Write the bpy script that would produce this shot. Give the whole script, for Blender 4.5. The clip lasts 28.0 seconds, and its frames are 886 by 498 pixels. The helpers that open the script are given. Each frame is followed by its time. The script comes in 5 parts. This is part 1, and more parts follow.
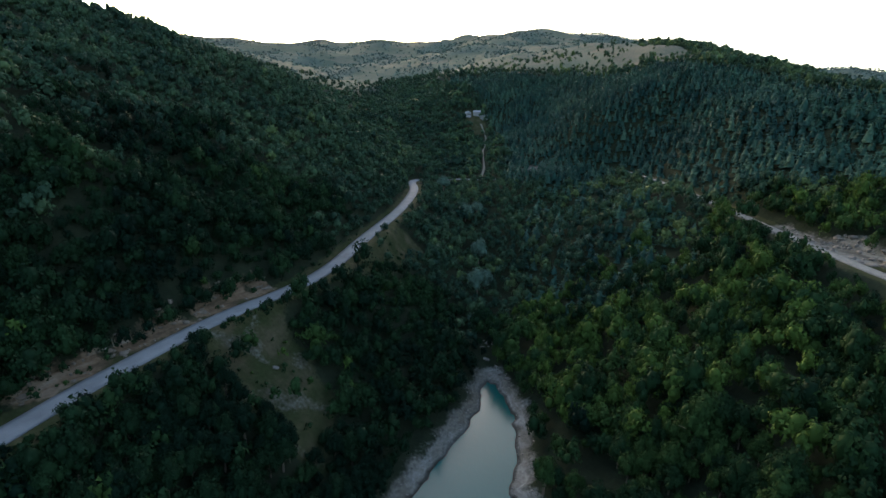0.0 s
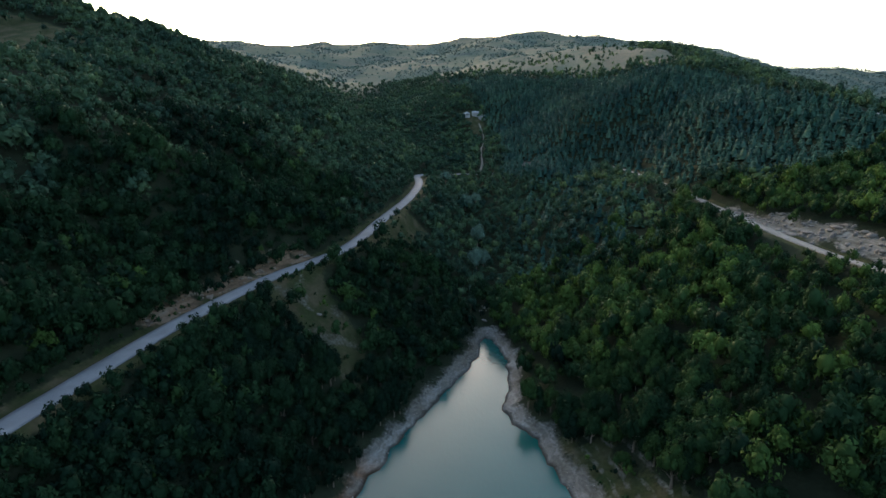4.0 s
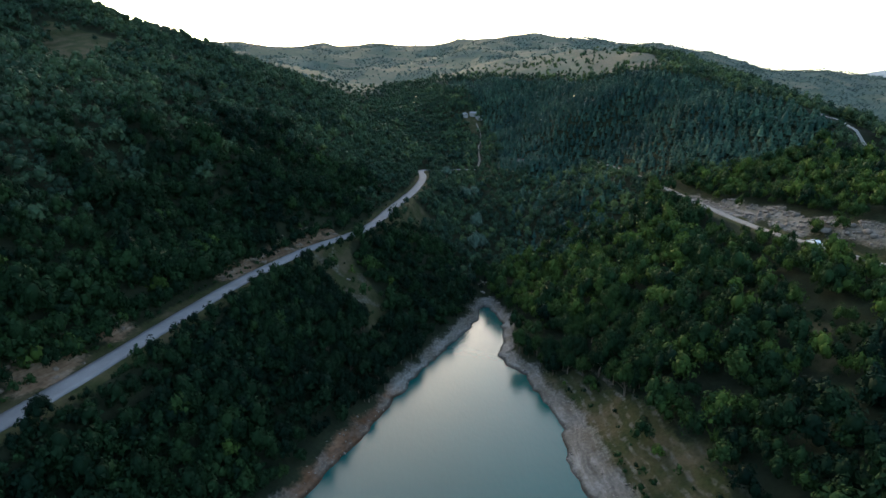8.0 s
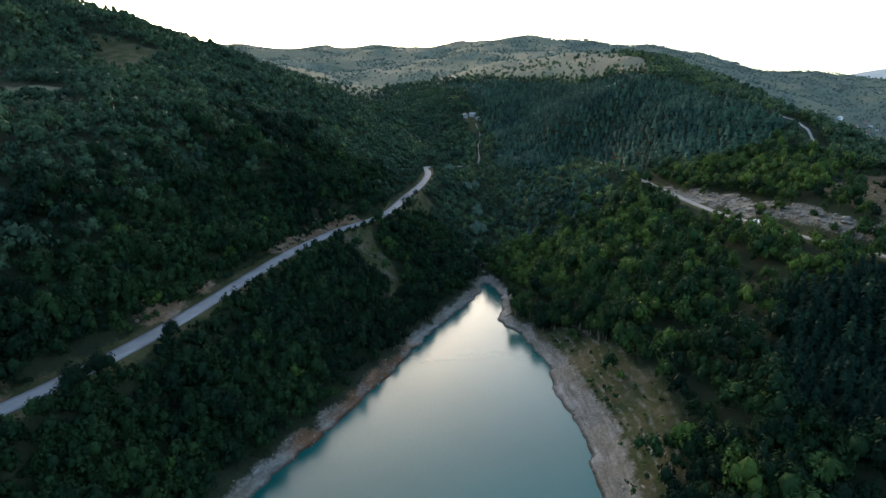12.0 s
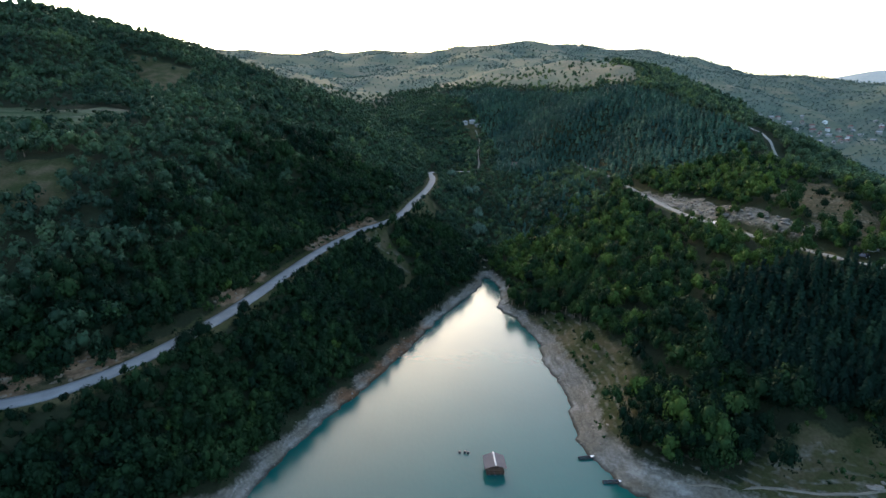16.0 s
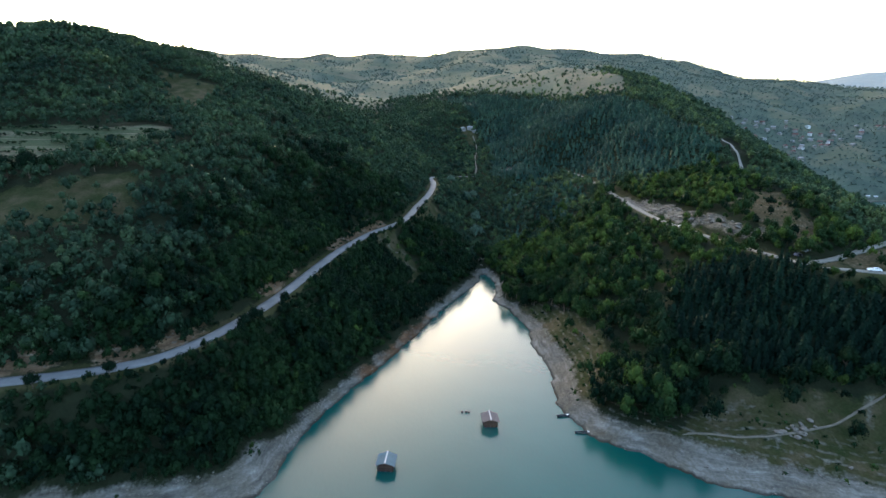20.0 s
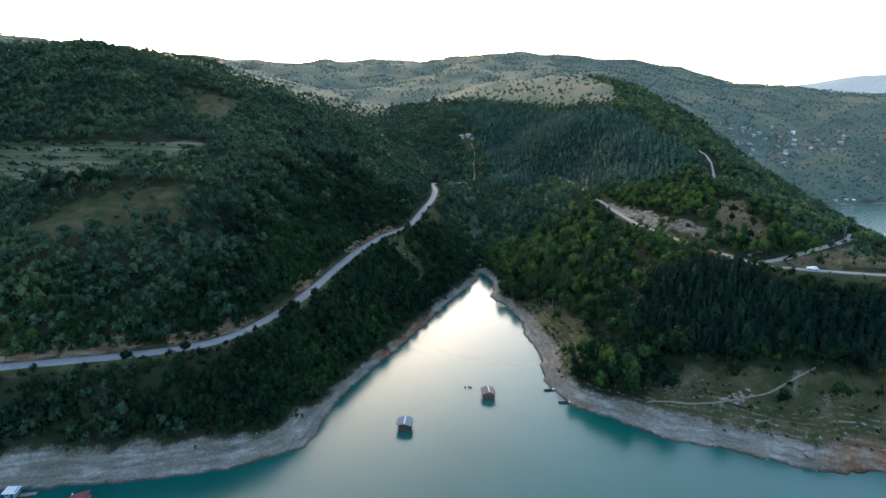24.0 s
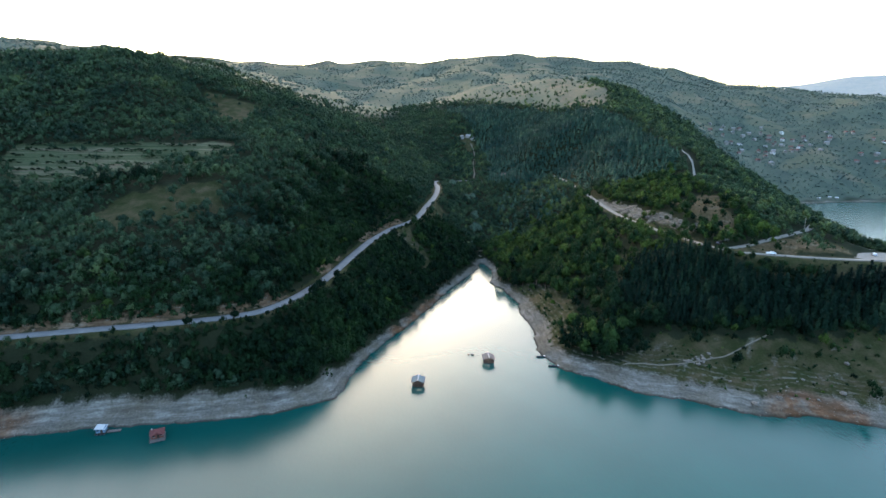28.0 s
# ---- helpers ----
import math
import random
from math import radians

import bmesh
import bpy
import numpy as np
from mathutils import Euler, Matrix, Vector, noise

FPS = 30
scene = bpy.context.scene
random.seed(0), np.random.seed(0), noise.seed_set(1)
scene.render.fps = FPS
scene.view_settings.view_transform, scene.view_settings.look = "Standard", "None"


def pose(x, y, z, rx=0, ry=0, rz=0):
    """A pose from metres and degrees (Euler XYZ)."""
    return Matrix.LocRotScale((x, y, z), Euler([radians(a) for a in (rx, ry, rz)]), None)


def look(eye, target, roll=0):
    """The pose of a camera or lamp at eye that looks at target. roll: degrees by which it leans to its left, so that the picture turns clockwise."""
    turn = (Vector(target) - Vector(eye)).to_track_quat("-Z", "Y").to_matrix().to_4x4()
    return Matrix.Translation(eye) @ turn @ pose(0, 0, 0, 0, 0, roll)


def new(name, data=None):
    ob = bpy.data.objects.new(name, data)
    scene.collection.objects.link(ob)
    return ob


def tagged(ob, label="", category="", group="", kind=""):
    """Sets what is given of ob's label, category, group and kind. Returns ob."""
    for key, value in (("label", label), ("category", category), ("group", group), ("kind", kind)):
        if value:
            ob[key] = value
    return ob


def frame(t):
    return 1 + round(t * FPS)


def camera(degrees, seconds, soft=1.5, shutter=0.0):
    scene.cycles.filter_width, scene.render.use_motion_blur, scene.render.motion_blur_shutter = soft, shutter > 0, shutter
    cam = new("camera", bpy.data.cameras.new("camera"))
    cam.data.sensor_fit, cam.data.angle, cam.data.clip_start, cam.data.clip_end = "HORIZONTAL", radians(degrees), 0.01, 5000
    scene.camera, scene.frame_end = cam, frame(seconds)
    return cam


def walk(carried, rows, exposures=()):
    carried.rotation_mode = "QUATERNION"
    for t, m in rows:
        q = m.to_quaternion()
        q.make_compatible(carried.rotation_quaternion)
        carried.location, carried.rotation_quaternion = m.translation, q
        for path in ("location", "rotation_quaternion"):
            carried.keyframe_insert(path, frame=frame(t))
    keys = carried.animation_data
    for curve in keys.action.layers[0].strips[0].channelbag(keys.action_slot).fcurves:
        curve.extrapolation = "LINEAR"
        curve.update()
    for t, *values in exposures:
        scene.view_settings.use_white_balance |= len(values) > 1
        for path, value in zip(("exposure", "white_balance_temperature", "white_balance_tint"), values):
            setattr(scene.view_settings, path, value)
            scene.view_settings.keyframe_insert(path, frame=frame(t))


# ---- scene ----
cam = camera(84.1, 28.0)
PATH = [
    (0, (-2.157, -0.96, 77.715), (-2.166, 0.979, 77.225), 1.3),
    (0.5, (-2.489, -4.969, 77.623), (-2.498, -3.03, 77.134), 1.3),
    (1, (-2.772, -8.888, 77.624), (-2.782, -6.949, 77.134), 1.3),
    (1.5, (-3.044, -12.922, 77.601), (-3.052, -10.983, 77.112), 1.3),
    (2, (-3.183, -16.886, 77.523), (-3.191, -14.947, 77.033), 1.3),
    (2.5, (-3.424, -20.911, 77.428), (-3.431, -18.972, 76.939), 1.2),
    (3, (-3.541, -24.825, 77.398), (-3.547, -22.885, 76.908), 1.2),
    (3.5, (-3.782, -28.879, 77.334), (-3.788, -26.94, 76.845), 1.1),
    (5.5, (-5.211, -44.884, 77.074), (-5.21, -42.945, 76.586), 1.1),
    (6, (-5.733, -48.855, 77.035), (-5.728, -46.915, 76.547), 1.1),
    (6.5, (-6.133, -52.976, 76.965), (-6.126, -51.036, 76.477), 1.1),
    (7, (-6.519, -57.079, 76.987), (-6.512, -55.14, 76.498), 1.1),
    (7.5, (-7.083, -61.458, 77.09), (-7.074, -59.519, 76.6), 1.1),
    (8, (-7.683, -65.787, 77.21), (-7.671, -63.848, 76.72), 1.2),
    (8.5, (-8.247, -70.086, 77.208), (-8.235, -68.147, 76.717), 1.2),
    (9, (-8.628, -74.139, 77.145), (-8.616, -72.2, 76.654), 1.1),
    (9.5, (-9.352, -78.279, 77.075), (-9.338, -76.34, 76.584), 1.2),
    (10, (-9.95, -82.286, 77.017), (-9.933, -80.347, 76.525), 1.2),
    (10.5, (-10.573, -86.584, 77.02), (-10.554, -84.646, 76.528), 1.2),
    (11, (-10.961, -90.754, 77.153), (-10.942, -88.816, 76.662), 1.2),
    (11.5, (-11.549, -95.112, 77.295), (-11.53, -93.174, 76.804), 1.1),
    (12, (-12.057, -99.153, 77.632), (-12.036, -97.215, 77.141), 1.1),
    (12.5, (-12.57, -103.312, 78.143), (-12.551, -101.373, 77.653), 1.0),
    (14.5, (-14.828, -119.566, 81.748), (-14.804, -117.628, 81.258), 1.0),
    (15, (-15.255, -123.635, 82.57), (-15.23, -121.696, 82.081), 1.0),
    (15.5, (-15.719, -127.472, 83.423), (-15.693, -125.532, 82.935), 1.0),
    (16, (-16.147, -131.406, 84.292), (-16.121, -129.467, 83.804), 1.0),
    (16.5, (-16.646, -135.284, 85.198), (-16.617, -133.344, 84.709), 0.9),
    (17, (-16.946, -139.263, 86.098), (-16.916, -137.323, 85.61), 0.9),
    (17.5, (-17.267, -143.036, 87.014), (-17.236, -141.097, 86.526), 0.9),
    (18, (-17.763, -147.003, 87.938), (-17.73, -145.063, 87.451), 1.0),
    (18.5, (-18.16, -150.848, 88.926), (-18.125, -148.908, 88.438), 0.9),
    (19, (-18.614, -154.873, 89.999), (-18.577, -152.934, 89.511), 1.0),
    (19.5, (-19.131, -158.777, 91.177), (-19.093, -156.838, 90.689), 1.0),
    (20, (-19.663, -162.825, 92.424), (-19.623, -160.886, 91.934), 1.1),
    (20.5, (-20.082, -166.643, 93.663), (-20.041, -164.704, 93.173), 1.1),
    (21, (-20.549, -170.548, 94.8), (-20.506, -168.609, 94.312), 1.1),
    (21.5, (-21.076, -174.37, 95.817), (-21.031, -172.43, 95.331), 1.0),
    (23.5, (-23.324, -190.517, 100.345), (-23.273, -188.578, 99.858), 1.1),
    (24, (-23.832, -194.291, 100.925), (-23.781, -192.352, 100.439), 1.1),
    (24.5, (-24.353, -198.349, 101.34), (-24.302, -196.409, 100.855), 1.1),
    (25, (-24.832, -202.206, 101.716), (-24.78, -200.266, 101.231), 1.1),
    (25.5, (-25.344, -206.234, 101.977), (-25.29, -204.295, 101.492), 1.1),
    (26, (-25.727, -210.063, 102.165), (-25.673, -208.124, 101.679), 1.1),
    (26.5, (-26.224, -214.0, 102.26), (-26.169, -212.061, 101.775), 1.1),
    (27, (-26.871, -217.926, 102.298), (-26.814, -215.987, 101.812), 1.1),
    (27.5, (-27.505, -221.979, 102.303), (-27.448, -220.04, 101.817), 1.1),
    (28, (-28.08, -225.908, 102.363), (-28.023, -223.969, 101.877), 1.1),
]
EXPOSURES = [(0.0, -0.08, 6080, 11), (9.0, 0.1, 6080, 11), (18.0, 0.36, 6080, 11), (28.0, 0.58, 6080, 11)]
walk(cam, [(t, look(eye, target, roll)) for t, eye, target, roll in PATH], EXPOSURES)

# ---- world and sun: the sun has just sunk behind the far ridge ----
SUN_ELEVATION, SUN_BEARING = 6.5, -17.0          # degrees; bearing from +y, negative to the left
world = bpy.data.worlds.new("evening_sky")
scene.world = world
world.use_nodes = True
wn, wl = world.node_tree.nodes, world.node_tree.links
sky = wn.new("ShaderNodeTexSky")
sky.sky_type, sky.sun_disc = "NISHITA", False
sky.sun_elevation, sky.sun_rotation = radians(SUN_ELEVATION), radians(SUN_BEARING)
sky.altitude, sky.air_density, sky.dust_density, sky.ozone_density = 600, 0.9, 7.0, 1.0
wn["Background"].inputs["Strength"].default_value = 1.4
wl.new(sky.outputs[0], wn["Background"].inputs["Color"])
sun_data = bpy.data.lights.new("sun", "SUN")
sun_data.energy, sun_data.angle, sun_data.color = 3.0, radians(0.6), (1.0, 0.86, 0.68)
sun = new("sun", sun_data)
b, e = radians(SUN_BEARING), radians(SUN_ELEVATION)
toward = Vector((math.sin(b) * math.cos(e), math.cos(b) * math.cos(e), math.sin(e)))
sun.matrix_world = look(toward * 3000, (0, 0, 0))


# ---- material helpers ----
def material(name, rough=0.8, metal=0.0, gloss=0.5):
    m = bpy.data.materials.new(name)
    m.use_nodes = True
    p = m.node_tree.nodes["Principled BSDF"]
    p.inputs["Roughness"].default_value, p.inputs["Metallic"].default_value = rough, metal
    p.inputs["Specular IOR Level"].default_value = gloss
    return m, m.node_tree.nodes, m.node_tree.links, p


def ramp(nodes, links, source, stops):
    r = nodes.new("ShaderNodeValToRGB")
    while len(r.color_ramp.elements) < len(stops):
        r.color_ramp.elements.new(0.5)
    for el, (pos, col) in zip(r.color_ramp.elements, stops):
        el.position, el.color = pos, (*col, 1)
    links.new(source, r.inputs[0])
    return r.outputs[0]


def noise_tex(nodes, links, scale, detail=4.0, rough=0.55, coord="Object", stretch=None):
    tc = nodes.new("ShaderNodeTexCoord")
    t = nodes.new("ShaderNodeTexNoise")
    t.inputs["Scale"].default_value, t.inputs["Detail"].default_value = scale, detail
    t.inputs["Roughness"].default_value = rough
    if stretch:
        mp = nodes.new("ShaderNodeMapping")
        mp.inputs["Scale"].default_value = stretch
        links.new(tc.outputs[coord], mp.inputs[0])
        links.new(mp.outputs[0], t.inputs["Vector"])
    else:
        links.new(tc.outputs[coord], t.inputs["Vector"])
    return t.outputs["Fac"]


def mix(nodes, links, fac, a, b, mode="MIX"):
    n = nodes.new("ShaderNodeMix")
    n.data_type, n.blend_type = "RGBA", mode
    for value, slot in ((fac, 0), (a, 6), (b, 7)):
        if isinstance(value, (int, float)):
            n.inputs[slot].default_value = value
        elif isinstance(value, tuple):
            n.inputs[slot].default_value = (*value, 1)
        else:
            links.new(value, n.inputs[slot])
    return n.outputs[2]


def arith(nodes, links, op, a, b):
    n = nodes.new("ShaderNodeMath")
    n.operation = op
    for i, v in enumerate((a, b)):
        if isinstance(v, (int, float)):
            n.inputs[i].default_value = v
        else:
            links.new(v, n.inputs[i])
    return n.outputs[0]


def attribute(nodes, name):
    n = nodes.new("ShaderNodeAttribute")
    n.attribute_name = name
    return n.outputs["Fac"]


def bump(nodes, links, p, height, strength=0.4, distance=0.2):
    b = nodes.new("ShaderNodeBump")
    b.inputs["Strength"].default_value, b.inputs["Distance"].default_value = strength, distance
    links.new(height, b.inputs["Height"])
    links.new(b.outputs[0], p.inputs["Normal"])


def simple(name, col, rough=0.7, metal=0.0, scale=3.0, spread=0.35, relief=0.15):
    """A painted, wooden or metal surface with two scales of wear."""
    m, n, l, p = material(name, rough, metal, 0.25 if rough > 0.6 else 0.5)
    f = noise_tex(n, l, scale, 5)
    g = noise_tex(n, l, scale * 9, 3)
    dark = tuple(c * (1 - spread) for c in col)
    light = tuple(min(1, c * (1 + spread * 0.7)) for c in col)
    c1 = ramp(n, l, f, [(0.3, dark), (0.7, light)])
    c2 = mix(n, l, 0.35, c1, ramp(n, l, g, [(0.35, dark), (0.65, light)]))
    l.new(c2, p.inputs["Base Color"])
    bump(n, l, p, g, relief, 0.02)
    return m


def leaf_material(name, dark, light, warm):
    m, n, l, p = material(name, 0.65)
    geo = n.new("ShaderNodeNewGeometry")
    tone = attribute(n, "tone")
    base = ramp(n, l, tone, [(0.0, dark), (0.6, light), (1.0, warm)])
    leafy = ramp(n, l, geo.outputs["Random Per Island"], [(0.0, (0.8, 0.8, 0.8)), (1.0, (1.2, 1.2, 1.15))])
    big = ramp(n, l, noise_tex(n, l, 0.03, 3), [(0.33, (0.66, 0.72, 0.8)), (0.67, (1.2, 1.15, 1.02))])
    col = mix(n, l, 1.0, mix(n, l, 1.0, base, leafy, "MULTIPLY"), big, "MULTIPLY")
    l.new(col, p.inputs["Base Color"])
    p.inputs["Specular IOR Level"].default_value = 0.03
    tr = n.new("ShaderNodeBsdfTranslucent")
    l.new(col, tr.inputs["Color"])
    ms = n.new("ShaderNodeMixShader")
    ms.inputs[0].default_value = 0.15
    l.new(p.outputs[0], ms.inputs[1])
    l.new(tr.outputs[0], ms.inputs[2])
    l.new(ms.outputs[0], n["Material Output"].inputs["Surface"])
    return m


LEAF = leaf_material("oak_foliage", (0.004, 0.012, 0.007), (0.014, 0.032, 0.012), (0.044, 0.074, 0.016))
# Hillside woods paler and bluer than LEAF: distance haze put into the colour.
HAZE_LEAF = leaf_material("haze_tinted_foliage", (0.015, 0.032, 0.021), (0.033, 0.058, 0.031), (0.064, 0.092, 0.036))
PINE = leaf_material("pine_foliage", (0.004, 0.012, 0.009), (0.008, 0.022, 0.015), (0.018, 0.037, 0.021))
# Far pines and far woods, lightened and blued to stand in for haze.
HAZE_PINE = leaf_material("haze_tinted_pine", (0.015, 0.040, 0.032), (0.029, 0.065, 0.050), (0.052, 0.092, 0.064))
HAZE_SCRUB = leaf_material("haze_tinted_scrub", (0.060, 0.090, 0.082), (0.078, 0.110, 0.096), (0.095, 0.122, 0.098))
WILLOW = leaf_material("willow_foliage", (0.05, 0.085, 0.065), (0.08, 0.12, 0.09), (0.10, 0.14, 0.10))
BARK = simple("bark", (0.10, 0.075, 0.055), 0.9, 0, 2.0)

# ---- plan of the valley: banks, roads and ridges in metres ----
WEST_BANK = [(-900, -170), (-500, -140), (-300, -110), (-230, -97), (-168, -81), (-140, -75), (-105, -71), (-83, -66), (-64, -56.4), (-61.5, -50)]
LEFT_BANK = [(-60, -36), (-57, -26), (-52.5, -13.7), (-47, -1), (-40.6, 10.8), (-34, 26), (-30.7, 35), (-27.5, 40), (-24.6, 49), (-21, 58.7),
             (-17, 68), (-13, 79), (-7.7, 89), (-2.6, 100), (3, 110.6), (6.7, 118), (9.2, 126), (9.6, 132), (12, 138.5)]
RIGHT_BANK = [(14, 137.5), (15.5, 131), (17.5, 121), (17.6, 113), (17, 105), (15.3, 98), (13.4, 90), (15.7, 82), (20.5, 76.5), (21.6, 68), (24.6, 58),
              (25.6, 49), (24.5, 41), (23.8, 32.6), (25.4, 24), (26.7, 12), (25.1, 0), (23.6, -12.8), (24.8, -19.2), (29, -28.5), (32, -33)]
EAST_BANK = [(42, -38.5), (49.4, -45.5), (56.3, -51.6), (70.5, -55.3), (84.6, -62), (93, -66.5), (104, -68.3), (114, -66.4), (122, -70), (136, -75), (170, -80),
             (230, -60), (290, -10), (320, 60), (335, 150), (355, 260), (430, 400), (525, 484), (600, 507), (700, 522), (900, 530)]
SOUTH_BANK = [(1400, 400), (1500, -400), (600, -520), (0, -560), (-500, -480), (-900, -420)]
LEFT_ROAD = [(-260, -78, 24.5), (-215, -68, 25.5), (-180, -60, 26.5), (-145, -53, 27.5), (-125, -49.5, 28), (-107, -44, 28.2), (-95, -37.5, 28.3), (-87, -24, 28.5), (-81, -6, 28.8),
             (-77, 12, 29), (-73, 34, 30), (-66, 66, 32.3), (-59.5, 85, 33.6), (-52.5, 105, 34.3), (-44, 120, 34.5), (-36.5, 137, 35.4), (-32, 170, 37.3),
             (-27, 197, 38.7), (-22.5, 225, 40.3), (-20, 258, 42), (-20.5, 280, 43), (-24, 298, 43.5), (-22, 312, 43.7), (-8, 317, 43.8), (30, 319, 44.5)]
RIGHT_ROAD = [(100, 300, 54), (103.7, 273, 53.4), (103.6, 231, 52.5), (102.3, 175, 49.5), (101.4, 144, 47.3), (103, 100, 44.4), (107, 82.6, 43.9), (110.6, 58, 43.5),
              (117, 37, 43.2), (123, 19, 43), (129, 13.5, 42.8), (147.5, 7.5, 42.7), (167, 3.3, 42.6), (182.4, 1, 42.5), (200, 3, 42.4), (240, 6, 41)]
BRANCH_ROAD = [(122, 19, 43.1), (134, 19, 43.8), (151.5, 27.2, 45.5), (172, 37, 47), (191, 47, 48), (205, 62, 48)]
HILL_TRACK = [(160, 144, 69), (166, 141, 68.5), (171, 141, 69), (174, 148, 72), (178, 160, 78), (183, 178, 83), (186, 197, 87)]
VALLEY_LANE = [(20, 318, 44), (22, 340, 46), (25, 357, 48), (26, 404, 58), (33, 446, 69), (28, 467, 78)]
FOOT_PATH = [(42, -32), (52, -36), (67, -40), (81, -42), (93, -41), (105, -37), (113, -35), (122, -31)]
VALLEY = [(14, 150, 2), (14, 165, 5), (13, 200, 13), (12, 250, 28), (13, 300, 40), (18, 380, 50), (20, 430, 58), (0, 480, 84), (-45, 600, 108), (-85, 750, 138),
          (-245, 1000, 188)]
LEFT_SLOPE = [(-72, 110, 54), (-87, 70, 46), (-158, 91, 85), (-170, 97, 87), (-179, 34, 71), (-188, 23, 62), (-165, 20, 62), (-185, 157, 99), (-193, 165, 103),
              (-153, 57, 75), (-187, 69, 76), (-211, 56, 74), (-220, 135, 101), (-275, 156, 119), (-250, 171, 127), (-261, 123, 102), (-221, 196, 115), (-123, 142, 85),
              (-115, 176, 87), (-98, 203, 82), (-73, 199, 69), (-54, 221, 59), (-55, 238, 64), (-42, 309, 56), (-98, 102, 66), (-79, 126, 58), (-58, 134, 47),
              (-78, 93, 43), (-121, 41, 66), (-141, 3, 55), (-160, -12, 51), (-131, 99, 83), (-144, 168, 95), (-128, 3, 51), (-107, 8, 47), (-143, 17, 60),
              (-242, 20, 46), (-320, 120, 100), (-260, -40, 34), (-420, -20, 50), (-600, 0, 90)]
LEFT_CREST = [(-73, 326, 83), (-87, 318, 94), (-114, 259, 102), (-132, 246, 109), (-153, 241, 114), (-170, 240, 120), (-215, 250, 136), (-269, 231, 147), (-300, 265, 157),
              (-340, 290, 160), (-400, 290, 158), (-480, 290, 152), (-600, 400, 170), (-70, 400, 66), (-110, 360, 80), (-170, 340, 104), (-240, 360, 128), (-330, 390, 150),
              (-130, 480, 90), (-250, 560, 140), (-406, 611, 193), (-425, 744, 193), (-533, 666, 210)]
RIGHT_SLOPE = [(55, 68, 22), (43, 119, 15), (87, 89, 33), (40, 7, 9), (93, 54, 37), (77, -41, 8), (150, 4, 36), (105, -30, 16), (130, -30, 20), (150, -40, 17), (180, -30, 24),
               (230, -20, 18), (132, 62, 57), (167, 138, 68), (107, 133, 49), (88, 209, 50), (98, 558, 131), (26, 526, 113), (-5, 436, 69), (27, 390, 60), (53, 326, 49), (-30, 640, 128), (60, 300, 50), (135, 247, 83), (110, 345, 93), (191, 239, 94), (208, 330, 114), (74, 368, 71)]
RIGHT_CREST = [(217, 25, 38), (220, 60, 39), (220, 85, 41), (222, 110, 48), (226, 165, 62), (228, 235, 82), (222, 335, 112), (250, 450, 134), (245, 551, 162), (225, 750, 194),
               (178, 598, 163), (158, 663, 172), (300, 90, 14), (310, 200, 30), (350, 350, 55), (400, 480, 70)]
FAR_SIDE = [(548, 640, 62), (650, 640, 60), (743, 900, 143), (882, 1300, 230), (984, 900, 163), (761, 1500, 300), (532, 600, 54), (600, 540, 20), (480, 560, 40),
            (-20, 1360, 293), (-460, 1300, 266), (227, 1500, 328), (500, 1500, 322), (-900, 1200, 275), (1250, 900, 160), (1500, 1300, 200)]
FAR_RANGE = [(3270, 3500, 530), (2700, 3800, 440), (2000, 4300, 330), (3900, 3000, 520), (0, 2400, 220), (1200, 2400, 200), (-1500, 2400, 300), (-1500, 300, 250), (-3500, 500, 300),
             (-3500, 4500, 300), (0, 4700, 300), (4600, 4700, 400), (0, -900, 150), (-900, -800, 160), (900, -900, 160), (1900, 0, 150), (1900, -600, 170), (4600, 0, 250),
             (4600, -2500, 300), (0, -2500, 300), (-4600, -2500, 300), (2200, 1500, 200), (-1000, 100, 170)]
LAKE = WEST_BANK + LEFT_BANK + RIGHT_BANK + EAST_BANK + SOUTH_BANK


def resample(line, step):
    pts = np.array(line, float)
    seg = np.linalg.norm(np.diff(pts[:, :2], axis=0), axis=1)
    s = np.r_[0, np.cumsum(seg)]
    q = np.linspace(0, s[-1], max(2, int(s[-1] / step) + 1))
    return np.stack([np.interp(q, s, pts[:, i]) for i in range(pts.shape[1])], 1)


def rounded(line, step=2.0, passes=3):
    """A polyline with its corners rounded off."""
    pts = np.array(line, float)
    for _ in range(passes):
        a, b = pts[:-1] * 0.75 + pts[1:] * 0.25, pts[:-1] * 0.25 + pts[1:] * 0.75
        pts = np.vstack([pts[:1], np.stack([a, b], 1).reshape(-1, pts.shape[1]), pts[-1:]])
    return resample(pts, step)


def to_line(x, y, line):
    """Distance from each place to a polyline, the line's height there and the side (left positive)."""
    best, height, side = np.full(x.shape, 1e9), np.zeros(x.shape), np.zeros(x.shape)
    pts = np.array(line, float)
    for a, b in zip(pts[:-1], pts[1:]):
        d = b[:2] - a[:2]
        t = np.clip(((x - a[0]) * d[0] + (y - a[1]) * d[1]) / max(1e-9, d @ d), 0, 1)
        px, py = x - a[0] - t * d[0], y - a[1] - t * d[1]
        r = np.hypot(px, py)
        near = r < best
        best = np.where(near, r, best)
        side = np.where(near, np.sign(d[0] * py - d[1] * px), side)
        if pts.shape[1] > 2:
            height = np.where(near, a[2] + t * (b[2] - a[2]), height)
    return best, height, side


def inside(x, y, polygon):
    odd = np.zeros(x.shape, bool)
    n = len(polygon)
    for i in range(n):
        (ax, ay), (bx, by) = polygon[i], polygon[(i + 1) % n]
        if ay == by:
            continue
        cross = ((ay > y) != (by > y)) & (x < (bx - ax) * (y - ay) / (by - ay) + ax)
        odd ^= cross
    return odd


